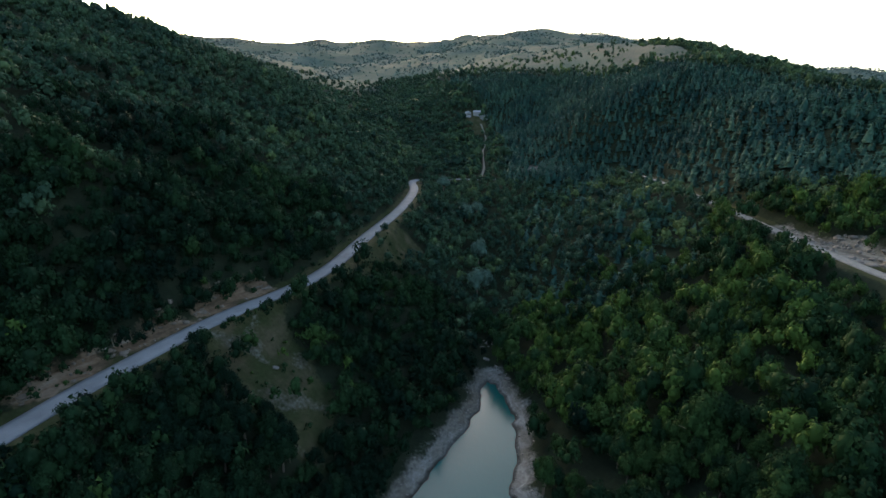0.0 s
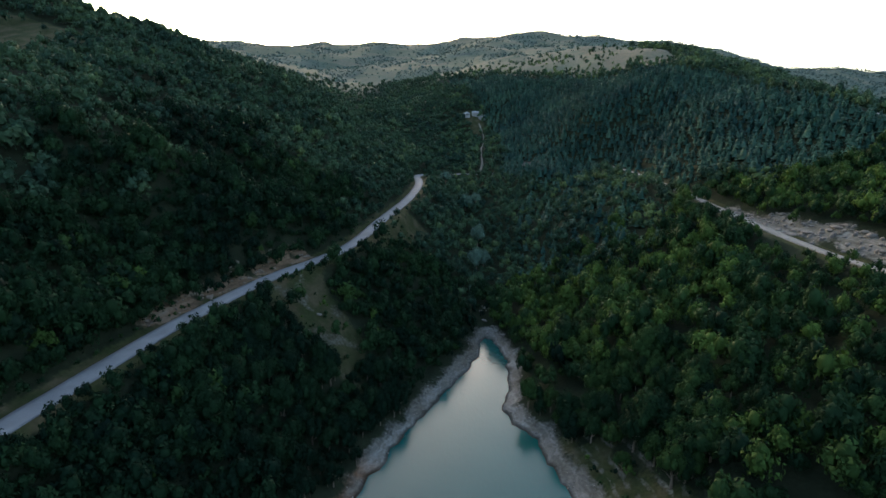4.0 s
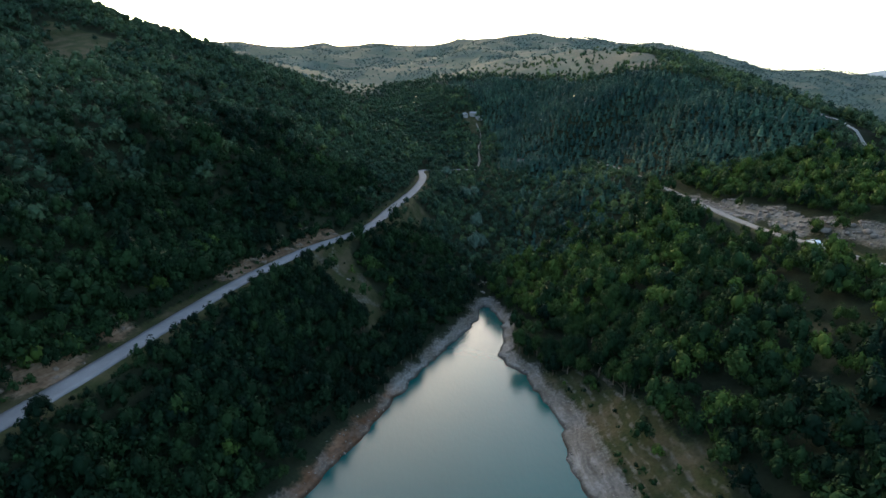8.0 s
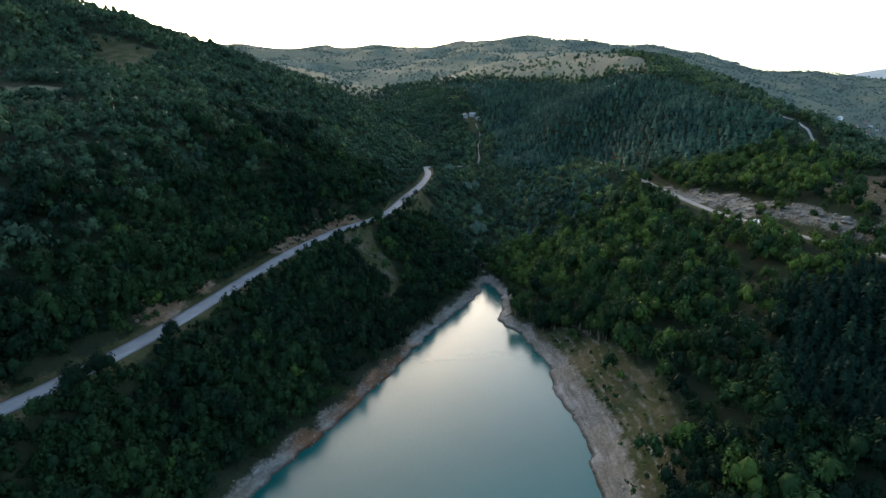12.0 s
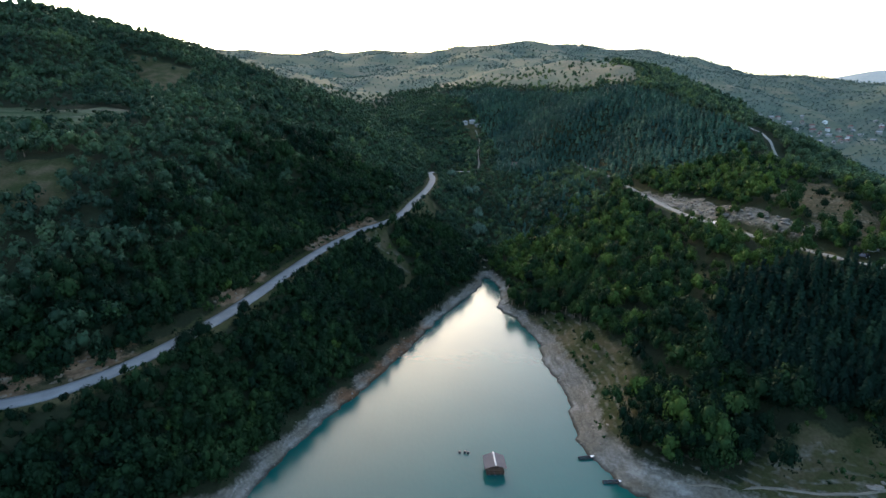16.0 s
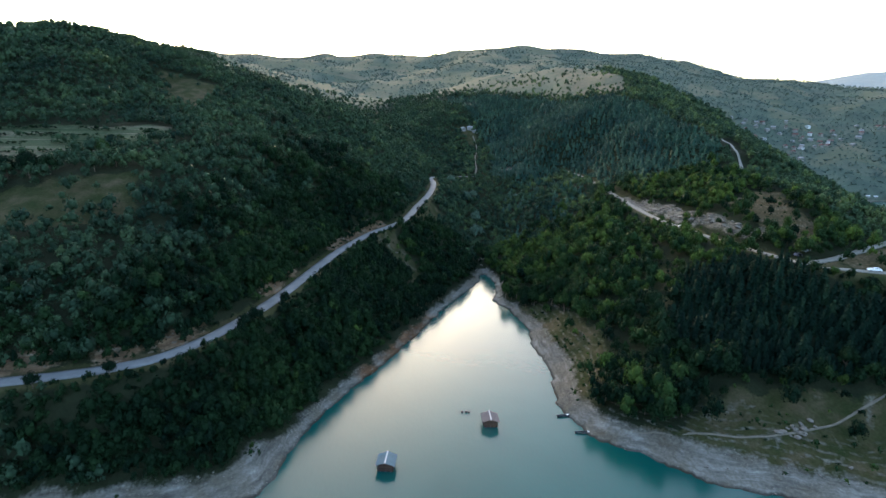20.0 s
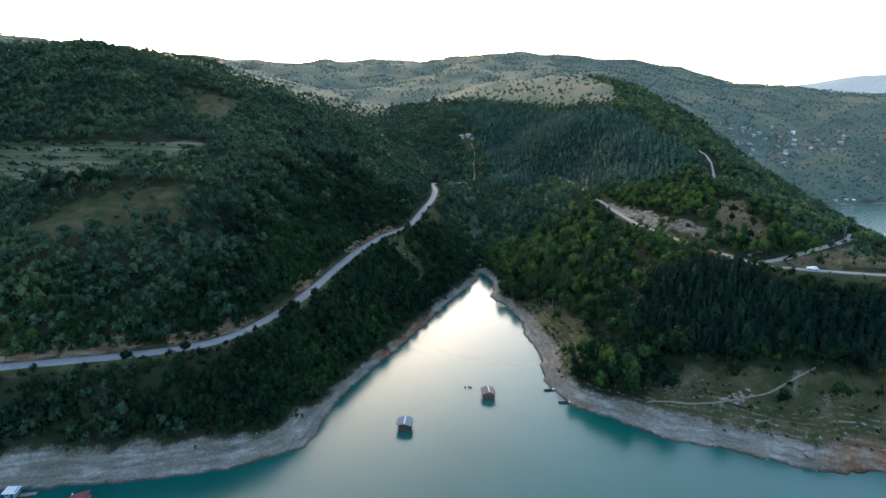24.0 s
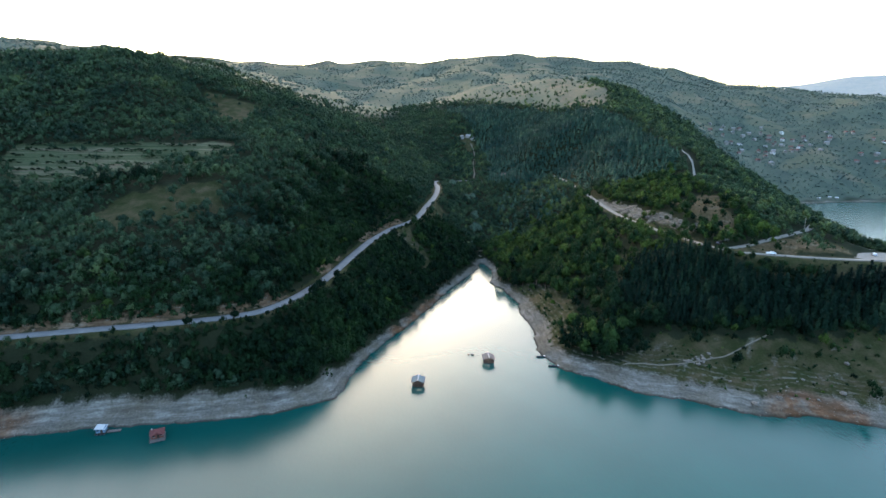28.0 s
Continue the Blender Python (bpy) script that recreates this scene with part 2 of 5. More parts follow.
def step01(v, lo, hi):
    t = np.clip((v - lo) / (hi - lo), 0, 1)
    return t * t * (3 - 2 * t)


def wobble(x, y, size, seed):
    """Smooth value noise, about -1 to 1, made of turned sine waves."""
    rng = np.random.default_rng(seed)
    total = np.zeros(x.shape)
    for _ in range(7):
        a, p, k = rng.uniform(0, 6.28), rng.uniform(0, 6.28), rng.uniform(0.6, 1.6) * 6.28 / size
        total += np.sin(k * (x * math.cos(a) + y * math.sin(a)) + p + 0.9 * np.sin(k * 0.7 * (y * math.cos(a) - x * math.sin(a)) + 2 * p))
    return total / 3.2


# a thin sheet bent over the plan's lines gives the lie of the land
shore_line = np.array(rounded(WEST_BANK[3:] + LEFT_BANK + RIGHT_BANK + EAST_BANK[:-1], 16))
anchors = [np.c_[shore_line[:, :2], np.full(len(shore_line), 0.4)]]
anchors += [resample(l, 26) for l in (LEFT_ROAD, RIGHT_ROAD, BRANCH_ROAD, HILL_TRACK)]
anchors += [np.array(l, float) for l in (VALLEY, LEFT_SLOPE, LEFT_CREST, RIGHT_SLOPE, RIGHT_CREST, FAR_SIDE, FAR_RANGE)]
anchors.append(np.array([(-5, 20, -3), (-30, -110, -6), (60, -130, -6), (0, -260, -6), (-250, -220, -6), (250, -220, -6), (700, 200, -5), (500, -200, -6), (520, 330, -5), (-600, -280, -6)], float))
nodes_xyz = np.vstack(anchors)


def sheet_kernel(r2):
    return r2 * np.log(r2 + 1e-6)


def solve_sheet(p, soft):
    n = len(p)
    q = p[:, :2] / 100
    k = sheet_kernel(((q[:, None] - q[None]) ** 2).sum(2)) + soft * np.eye(n)
    one = np.c_[np.ones(n), q]
    full = np.zeros((n + 3, n + 3))
    full[:n, :n], full[:n, n:], full[n:, :n] = k, one, one.T
    return np.linalg.solve(full, np.r_[p[:, 2], np.zeros(3)]), q


sheet, sheet_at = solve_sheet(nodes_xyz, 0.02)
FINE_LEFT, FINE_RIGHT, FINE_BRANCH = rounded(LEFT_ROAD, 3), rounded(RIGHT_ROAD, 3), rounded(BRANCH_ROAD, 3)
FINE_TRACK, FINE_LANE = rounded(HILL_TRACK, 3), rounded(VALLEY_LANE, 4)


def land(x, y):
    """Ground height, distance from the water (negative in it)."""
    shape = x.shape
    x, y = x.ravel(), y.ravel()
    z = np.empty(x.shape)
    for i in range(0, len(x), 20000):
        qx, qy = x[i:i + 20000] / 100, y[i:i + 20000] / 100
        r2 = (qx[:, None] - sheet_at[None, :, 0]) ** 2 + (qy[:, None] - sheet_at[None, :, 1]) ** 2
        z[i:i + 20000] = sheet_kernel(r2) @ sheet[:-3] + sheet[-3] + sheet[-2] * qx + sheet[-1] * qy
    far = step01(np.hypot(x, y - 100), 300, 1200)
    z += wobble(x, y, 70, 3) * 1.2 + wobble(x, y, 22, 5) * 0.5 + wobble(x, y, 300, 9) * 9 * far + wobble(x, y, 120, 19) * 4 * far
    d, _, _ = to_line(x, y, LAKE + LAKE[:1])
    d = np.where(inside(x, y, LAKE), -d, d) + wobble(x, y, 9, 11) * 0.5 + wobble(x, y, 3.5, 12) * 0.22
    bank = np.where(d > 0, 0.52 * d + 0.35 * np.sin(d * 1.9) * (d < 9), 0.5 * d)
    w = step01(d, 3, 26)
    z = np.where(d > 0, (1 - w) * np.minimum(bank, np.maximum(z, 0) + 4) + w * np.maximum(z, np.minimum(bank, 6)), np.maximum(bank, -9))
    for line, half, fade in ((FINE_LEFT, 3.6, 7.0), (FINE_RIGHT, 3.2, 7.0), (FINE_BRANCH, 2.6, 6.0)):
        r, h, _ = to_line(x, y, line)
        k = 1 - step01(r, half, half + fade)
        z = z * (1 - k) + (h - 0.3) * k
    plaza = step01(np.hypot((x - 206) / 1.5, y - 8), 16, 9)
    z = z * (1 - plaza) + 41.9 * plaza
    return z.reshape(shape), d.reshape(shape)


def graded(lo, hi, step, outer_lo, outer_hi, growth=1.055):
    core = list(np.arange(lo, hi + step / 2, step))
    for sign, end in ((1, outer_hi), (-1, outer_lo)):
        s = step
        while (core[-1] < end) if sign > 0 else (core[0] > end):
            s *= growth
            if sign > 0:
                core.append(core[-1] + s)
            else:
                core.insert(0, core[0] - s)
    return np.array(core)


def mesh_from(name, verts, faces, mat, attributes=None, smooth=False):
    """One mesh from arrays of places and of triangles or quads."""
    me = bpy.data.meshes.new(name)
    k = faces.shape[1]
    me.vertices.add(len(verts))
    me.vertices.foreach_set("co", np.asarray(verts, np.float32).ravel())
    me.loops.add(faces.size)
    me.loops.foreach_set("vertex_index", np.asarray(faces, np.int32).ravel())
    me.polygons.add(len(faces))
    me.polygons.foreach_set("loop_start", np.arange(0, faces.size, k, dtype=np.int32))
    me.polygons.foreach_set("loop_total", np.full(len(faces), k, np.int32))
    if smooth:
        me.polygons.foreach_set("use_smooth", np.ones(len(faces), bool))
    for key, values in (attributes or {}).items():
        me.attributes.new(key, "FLOAT", "POINT").data.foreach_set("value", np.asarray(values, np.float32))
    me.update(calc_edges=True)
    me.materials.append(mat)
    return me


# ---- clearings: meadows, terraces, scree and rock cuts on the plan ----
TERRACES = [(-290, 95), (-241, 97), (-157, 105), (-146, 83), (-168, 62), (-194, 55), (-215, 48), (-261, 57), (-285, 72)]
LOWER_FIELD = [(-194, 8), (-184, 26), (-164, 34), (-138, 44), (-133, 20), (-150, 6), (-170, -4)]
HIGH_MEADOW = [(-222, 218), (-213, 225), (-181, 222), (-171, 227), (-171, 182), (-181, 156), (-202, 179)]
SCREE = [(-53, 94), (-49, 106), (-42, 113), (-36, 110), (-30, 104), (-24, 96), (-28, 85), (-39, 85), (-47, 88)]
GRASS_SHORE = [(32, -31), (56, -34), (68, -26), (85, -28), (103, -31), (120, -35), (140, -36), (190, -34), (200, -70), (139, -74), (109, -66), (72, -53), (45, -38)]
GRASS_BANK = [(25, 76), (34, 68), (43, 45), (48, 25), (46, 5), (40, -9), (32, -20), (25, -7), (25, 26)]
ROCK_CUT = [(97, 153), (107, 160), (109, 142), (115, 110), (119, 80), (121, 60), (127, 46), (126, 36), (121, 47), (114, 76), (108, 106), (103, 129)]
BARE_HILL = [(125, 63), (127, 80), (142, 91), (159, 99), (160, 86), (148, 62), (150, 46), (141, 32), (130, 30), (131, 46)]
ROAD_WEDGE = [(129, 18), (184, 38), (191, 24), (190, 12), (155, 10)]
BELOW_ROAD = [(126, 12), (160, 5), (200, 6), (216, -4), (190, -9), (160, -7), (132, 1)]
GLADES = [[(0, 488), (27, 485), (36, 454), (24, 447)], [(-37, 124), (-32, 146), (-26, 186), (-17, 201), (-8, 194), (-17, 180), (-26, 148)], [(78, 55), (88, 50), (82, 30), (74, 34)], [(84, 72), (90, 68), (86, 58), (81, 60)], [(70, 30), (78, 26), (72, 12), (66, 16)]]
DOME_FIELD = [(-19, 662), (40, 632), (76, 592), (120, 537), (157, 432), (172, 422), (196, 418), (214, 450), (230, 510), (243, 600), (235, 700), (200, 830), (106, 780), (40, 772), (-20, 786)]
DOME_TOP = [(150, 470), (172, 430), (196, 424), (214, 455), (230, 520), (236, 620), (215, 720), (170, 700), (165, 560)]
QUARRY = [(43, 318), (60, 321), (62, 336), (46, 338)]
PINES_LOWER = [(67, 8), (85, 31), (100, 30), (110, 32), (122, 10), (131, -5), (150, -8), (192, -6), (205, -30), (164, -38), (128, -33), (95, -25), (70, -18)]
PINES_UPPER = [(40, 345), (33, 302), (61, 281), (96, 284), (99, 192), (112, 189), (126, 155), (138, 145), (163, 154), (173, 168), (177, 190), (176, 229), (188, 307), (181, 342), (172, 404), (152, 413), (116, 521), (70, 574), (24, 612), (-19, 643), (10, 560), (37, 472), (40, 400)]
PINES_VALLEY = [(30, 165), (60, 146), (84, 140), (92, 200), (90, 290), (52, 300), (36, 230)]
ROCKY_STRETCHES = [(-52, 117, 8), (-56, 108, 9), (-61, 99, 9), (-65, 91, 9), (-69, 83, 9), (-72, 75, 8), (-88, 20, 12), (-84, 36, 8), (-97, -24, 10), (-107, -36, 7), (-130, -46, 14), (-155, -50, 14), (-178, -54, 12)]


def near_polygon(x, y, polygon, soft):
    d, _, _ = to_line(x, y, list(polygon) + [polygon[0]])
    return step01(np.where(inside(x, y, polygon), d, -d) + wobble(x, y, 14, 21) * 2.0, -soft, soft)


RUSTY_BANKS = [(-36, 24, 9), (-31, 36, 9), (-27, 46, 9), (-22, 58, 8), (-42, 8, 7), (112, -66, 13), (126, -70, 8), (-175, -82, 14), (-205, -90, 20)]


def bank_width(x, y):
    """Width of the pale strip that the falling water has laid bare."""
    front = step01(y, -30, -46)
    arm = np.where(x > 0.1 * y, 3.6 + 3.8 * step01(y, 75, 25), 3.2) + 0.7 * wobble(x, y, 30, 31) + 0.5 * wobble(x, y, 6, 33)
    return arm * (1 - front) + (8.5 + 0.9 * wobble(x, y, 31, 32) + 0.8 * wobble(x, y, 7, 33)) * front


def cover(x, y, d, full=False):
    """What lies on the ground: bare rock and shingle, dry grass, and field."""
    wide = bank_width(x, y)
    draw = step01(d, wide + 3.2 + 1.5 * wobble(x, y, 9, 34), wide - 2.0)
    rl, _, sl = to_line(x, y, FINE_LEFT)
    rr, _, _ = to_line(x, y, FINE_RIGHT)
    rp, _, _ = to_line(x, y, FOOT_PATH)
    stretch = np.zeros(x.shape)
    for cx, cy, r in ROCKY_STRETCHES:
        stretch = np.maximum(stretch, step01(np.hypot(x - cx, y - cy), r, r * 0.6))
    cut_l = (sl > 0) * step01(rl, 3.0, 4) * step01(rl, 9, 6) * stretch * step01(wobble(x, y, 9, 45), -1.1, 0.3)
    scree = near_polygon(x, y, SCREE, 3) * step01(wobble(x, y, 10, 41), -0.3, 0.6)
    cut_r = near_polygon(x, y, ROCK_CUT, 2.5)
    outcrop = near_polygon(x, y, GRASS_SHORE, 3) * step01(wobble(x, y, 11, 43), 0.5, 0.9)
    ledges = (d > 4) * step01(d, 26, 16) * step01(x, 0, 12) * step01(y, 85, 70)
    quarry = near_polygon(x, y, QUARRY, 4)
    rock = np.clip(draw + 0.5 * scree + 0.96 * cut_r + 0.5 * outcrop + quarry, 0, 1)
    grass = np.maximum.reduce([near_polygon(x, y, q, 3) for q in (SCREE, GRASS_SHORE, GRASS_BANK, HIGH_MEADOW, LOWER_FIELD, BARE_HILL, ROAD_WEDGE, BELOW_ROAD, *GLADES)])
    verge = np.maximum(step01(rl, 6, 4), step01(rr, 5, 4))
    grass = np.maximum(np.maximum(grass, verge), near_polygon(x, y, TERRACES, 4))
    terrace = near_polygon(x, y, TERRACES, 4)
    field = np.zeros(x.shape)
    open_far = step01(y + 0.25 * np.abs(x - 100), 640, 760) * step01(wobble(x, y, 160, 51) - 0.6 * step01(x, 250, 400), -0.5, 0.2)
    field = np.maximum(field, 0.95 * near_polygon(x, y, DOME_FIELD, 6))
    field = np.maximum(field, open_far * (d > 20) * step01(np.hypot(x - 300, y), 450, 560))
    brush = np.maximum(step01(y + 0.25 * np.abs(x - 100), 640, 720), step01(x, 290, 330)) * (d > 6)
    cut_l = np.maximum(cut_l, 0.27 * np.maximum(near_polygon(x, y, BARE_HILL, 3), near_polygon(x, y, ROAD_WEDGE, 3)))
    cut_l = np.maximum(cut_l, 0.24 * near_polygon(x, y, DOME_TOP, 8))
    # The hypot mask sets where painted distance haze covers the ground.
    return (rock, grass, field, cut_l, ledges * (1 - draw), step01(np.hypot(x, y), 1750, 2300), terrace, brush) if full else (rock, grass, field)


gx = graded(-216, 236, 2.0, -4600, 4600)
gy = graded(-92, 340, 2.0, -2600, 4700)
GX, GY = np.meshgrid(gx, gy)
GZ, GD = land(GX, GY)
rusty = np.zeros(GX.size)
for cx, cy, r in RUSTY_BANKS:
    rusty = np.maximum(rusty, step01(np.hypot(GX.ravel() - cx, GY.ravel() - cy), r * 1.4, r * 0.5))
rock, grass, field, earth, ledge, far_haze, terrace, brush = cover(GX.ravel(), GY.ravel(), GD.ravel(), True)
nx, ny = len(gx), len(gy)
index = np.arange(nx * ny).reshape(ny, nx)
quads = np.stack([index[:-1, :-1], index[:-1, 1:], index[1:, 1:], index[1:, :-1]], 2).reshape(-1, 4)

m, n, l, p = material("valley_ground", 0.95, 0.0, 0.03)
fine, mid, broad = noise_tex(n, l, 1.2, 6), noise_tex(n, l, 0.16, 5), noise_tex(n, l, 0.03, 4)
soil = ramp(n, l, mid, [(0.3, (0.010, 0.014, 0.008)), (0.7, (0.020, 0.024, 0.013))])
dry = ramp(n, l, mid, [(0.3, (0.017, 0.024, 0.009)), (0.5, (0.032, 0.033, 0.015)), (0.75, (0.062, 0.050, 0.030))])
layers = noise_tex(n, l, 0.35, 6, 0.65, "Object", (0.25, 0.25, 3.2))
stone = ramp(n, l, layers, [(0.3, (0.052, 0.049, 0.043)), (0.5, (0.110, 0.104, 0.092)), (0.72, (0.200, 0.193, 0.175))])
rust = mix(n, l, arith(n, l, "MULTIPLY", attribute(n, "rusty"), ramp(n, l, mid, [(0.32, (0.25, 0.25, 0.25)), (0.55, (1, 1, 1))])), (1, 1, 0.98), (0.86, 0.52, 0.34))
stone = mix(n, l, ramp(n, l, noise_tex(n, l, 0.11, 6, 0.65), [(0.42, (0, 0, 0)), (0.66, (0.8, 0.8, 0.8))]), stone, (0.075, 0.064, 0.046))
stone = mix(n, l, 1.0, stone, rust, "MULTIPLY")
plots = n.new("ShaderNodeTexVoronoi")
plots.inputs["Scale"].default_value = 0.022
tc = n.new("ShaderNodeTexCoord")
mp = n.new("ShaderNodeMapping")
mp.inputs["Scale"].default_value = (0.55, 1.6, 0.3)
l.new(tc.outputs["Object"], mp.inputs[0])
l.new(mp.outputs[0], plots.inputs["Vector"])
sep = n.new("ShaderNodeSeparateColor")
l.new(plots.outputs["Color"], sep.inputs[0])
# Far crops run pale: part of the distance haze sits in these colours.
crop = ramp(n, l, sep.outputs[0], [(0.0, (0.082, 0.102, 0.076)), (0.4, (0.102, 0.118, 0.084)), (0.7, (0.146, 0.138, 0.102)), (1.0, (0.114, 0.126, 0.090))])
crop = mix(n, l, 0.4, crop, dry)


def broken(name, lo, hi):
    mixed = arith(n, l, "ADD", attribute(n, name), arith(n, l, "MULTIPLY", arith(n, l, "SUBTRACT", fine, 0.5), 0.7))
    return ramp(n, l, mixed, [(lo, (0, 0, 0)), (hi, (1, 1, 1))])


col = mix(n, l, broken("grass", 0.35, 0.65), soil, dry)
col = mix(n, l, attribute(n, "brush"), col, mix(n, l, 0.6, crop, ramp(n, l, broad, [(0.36, (0.030, 0.052, 0.048)), (0.62, (0.066, 0.090, 0.070))])))
col = mix(n, l, broken("field", 0.35, 0.65), col, crop)
strips = noise_tex(n, l, 0.1, 3, 0.6, "Object", (0.1, 0.1, 7.0))
col = mix(n, l, broken("terrace", 0.35, 0.65), col, ramp(n, l, strips, [(0.36, (0.022, 0.034, 0.016)), (0.46, (0.050, 0.060, 0.032)), (0.53, (0.036, 0.050, 0.026)), (0.6, (0.098, 0.086, 0.058)), (0.68, (0.052, 0.066, 0.034))]))
ochre = ramp(n, l, layers, [(0.3, (0.045, 0.035, 0.022)), (0.5, (0.12, 0.078, 0.048)), (0.62, (0.16, 0.12, 0.085)), (0.75, (0.22, 0.20, 0.17))])
col = mix(n, l, broken("earth", 0.15, 0.5), col, ochre)
# old water lines left on the bank, one below the other
lines = arith(n, l, "SINE", arith(n, l, "ADD", arith(n, l, "MULTIPLY", attribute(n, "shore"), 2.6), arith(n, l, "MULTIPLY", mid, 1.6)), 0.0)
lines = arith(n, l, "MULTIPLY", ramp(n, l, lines, [(0.1, (0, 0, 0)), (0.9, (1, 1, 1))]), arith(n, l, "MULTIPLY", attribute(n, "ledge"), ramp(n, l, noise_tex(n, l, 0.5, 5, 0.6), [(0.44, (0.0, 0.0, 0.0)), (0.60, (0.62, 0.62, 0.62))])))
col = mix(n, l, lines, col, stone)
col = mix(n, l, broken("rock", 0.32, 0.78), col, stone)
# Haze painted onto the farthest ground as a pale blue-grey.
col = mix(n, l, attribute(n, "far_haze"), col, ramp(n, l, broad, [(0.35, (0.13, 0.17, 0.19)), (0.65, (0.17, 0.20, 0.21))]))
col = mix(n, l, 1.0, col, ramp(n, l, fine, [(0.3, (0.75, 0.75, 0.75)), (0.7, (1.15, 1.15, 1.15))]), "MULTIPLY")
sep2 = n.new("ShaderNodeSeparateXYZ")
l.new(tc.outputs["Object"], sep2.inputs[0])
wet = ramp(n, l, arith(n, l, "ADD", sep2.outputs["Z"], arith(n, l, "MULTIPLY", fine, 0.3)), [(0.3, (0.35, 0.36, 0.36)), (0.75, (1, 1, 1))])
col = mix(n, l, 1.0, col, wet, "MULTIPLY")
l.new(col, p.inputs["Base Color"])
bump(n, l, p, arith(n, l, "ADD", fine, layers), 0.4, 0.3)
GROUND = m
ground = new("ground", mesh_from("ground", np.c_[GX.ravel(), GY.ravel(), GZ.ravel()], quads, GROUND, {"rock": rock, "grass": grass, "field": field, "earth": earth, "ledge": ledge, "shore": GD.ravel(), "far_haze": far_haze, "terrace": terrace, "brush": brush, "rusty": rusty}, True))
tagged(ground, "wooded valley floor and hillsides with pale drawdown banks", "ground", kind="structure")

# ---- reservoir ----
m, n, l, p = material("teal_reservoir_water", 0.2)
p.inputs["IOR"].default_value = 1.33
murk = ramp(n, l, noise_tex(n, l, 0.02, 3), [(0.3, (0.002, 0.039, 0.033)), (0.7, (0.004, 0.050, 0.043))])
l.new(murk, p.inputs["Base Color"])
ripples = arith(n, l, "ADD", noise_tex(n, l, 0.9, 3, 0.5, "Object", (1, 0.5, 1)), arith(n, l, "MULTIPLY", noise_tex(n, l, 0.07, 3), 1.4))
bump(n, l, p, ripples, 0.22, 0.14)
WATER = m
bm = bmesh.new()
water_x, water_y = np.linspace(-1500, 1700, 17), np.linspace(-700, 620, 9)
grid = [[bm.verts.new((x, y, 0)) for x in water_x] for y in water_y]
for j in range(len(water_y) - 1):
    for i in range(len(water_x) - 1):
        bm.faces.new((grid[j][i], grid[j][i + 1], grid[j + 1][i + 1], grid[j + 1][i]))
me = bpy.data.meshes.new("water")
bm.to_mesh(me)
bm.free()
me.materials.append(WATER)
water = tagged(new("water", me), "calm teal reservoir water with faint ripples", "water", kind="structure")


# ---- roads ----
def ribbon(name, line, half, mat, lift=0.0, depth=0.35, crown=0.04, drape=False):
    """A road slab along a line, with a slight crown and its edges turned down."""
    pts = np.array(line, float)
    if drape:
        z, _ = land(pts[:, 0], pts[:, 1])
        pts = np.c_[pts[:, :2], z]
    t = np.gradient(pts[:, :2], axis=0)
    t /= np.linalg.norm(t, axis=1)[:, None]
    side = np.c_[-t[:, 1], t[:, 0]]
    rng = np.random.default_rng(len(pts))
    rows = []
    for k, (u, dz) in enumerate(((-1, -depth), (-1, 0), (-0.5, crown * 0.7), (0, crown), (0.5, crown * 0.7), (1, 0), (1, -depth))):
        rag = 1 + rng.normal(0, 0.025, len(pts)) * (abs(u) == 1)
        rows.append(np.c_[pts[:, :2] + side * (half * u * rag)[:, None], pts[:, 2] + lift + dz])
    v = np.stack(rows, 1).reshape(-1, 3)
    i = np.arange(len(pts) * 7).reshape(-1, 7)
    f = np.stack([i[:-1, :-1], i[1:, :-1], i[1:, 1:], i[:-1, 1:]], 2).reshape(-1, 4)[:, ::-1]
    return new(name, mesh_from(name, v, f, mat, None, True))


m, n, l, p = material("worn_asphalt", 0.85, 0.0, 0.3)
a = ramp(n, l, noise_tex(n, l, 0.25, 5), [(0.3, (0.095, 0.098, 0.10)), (0.7, (0.135, 0.138, 0.14))])
g = noise_tex(n, l, 14, 3)
l.new(mix(n, l, 1.0, a, ramp(n, l, g, [(0.3, (0.85, 0.85, 0.85)), (0.7, (1.1, 1.1, 1.1))]), "MULTIPLY"), p.inputs["Base Color"])
bump(n, l, p, g, 0.2, 0.02)
ASPHALT = m
GRAVEL = simple("pale_gravel", (0.16, 0.15, 0.13), 0.95, 0, 0.8, 0.3, 0.4)
DIRT = simple("trodden_dirt", (0.12, 0.105, 0.08), 0.95, 0, 0.8, 0.3, 0.3)
tagged(ribbon("road", FINE_LEFT, 2.35, ASPHALT), "narrow grey asphalt road winding along the hillside", "road", kind="structure")
tagged(ribbon("dirt_track", FINE_TRACK, 0.95, GRAVEL, 0.06, drape=True), "pale dirt track climbing the hill crest", "track", kind="structure")
tagged(ribbon("dirt_track", FINE_LANE, 0.9, DIRT, 0.1, drape=True), "pale dirt lane leading up the valley", "track", kind="structure")
tagged(ribbon("footpath", rounded(FOOT_PATH, 1.5), 0.35, DIRT, 0.12, 0.3, 0.01, True), "trodden pale footpath above the shore", "path", kind="structure")
tagged(ribbon("road", FINE_RIGHT, 1.75, GRAVEL), "pale gravel road cut into the hillside", "road", kind="structure")
tagged(ribbon("road", FINE_BRANCH, 1.6, GRAVEL, 0.02), "pale gravel side road climbing from the junction", "road", kind="structure")

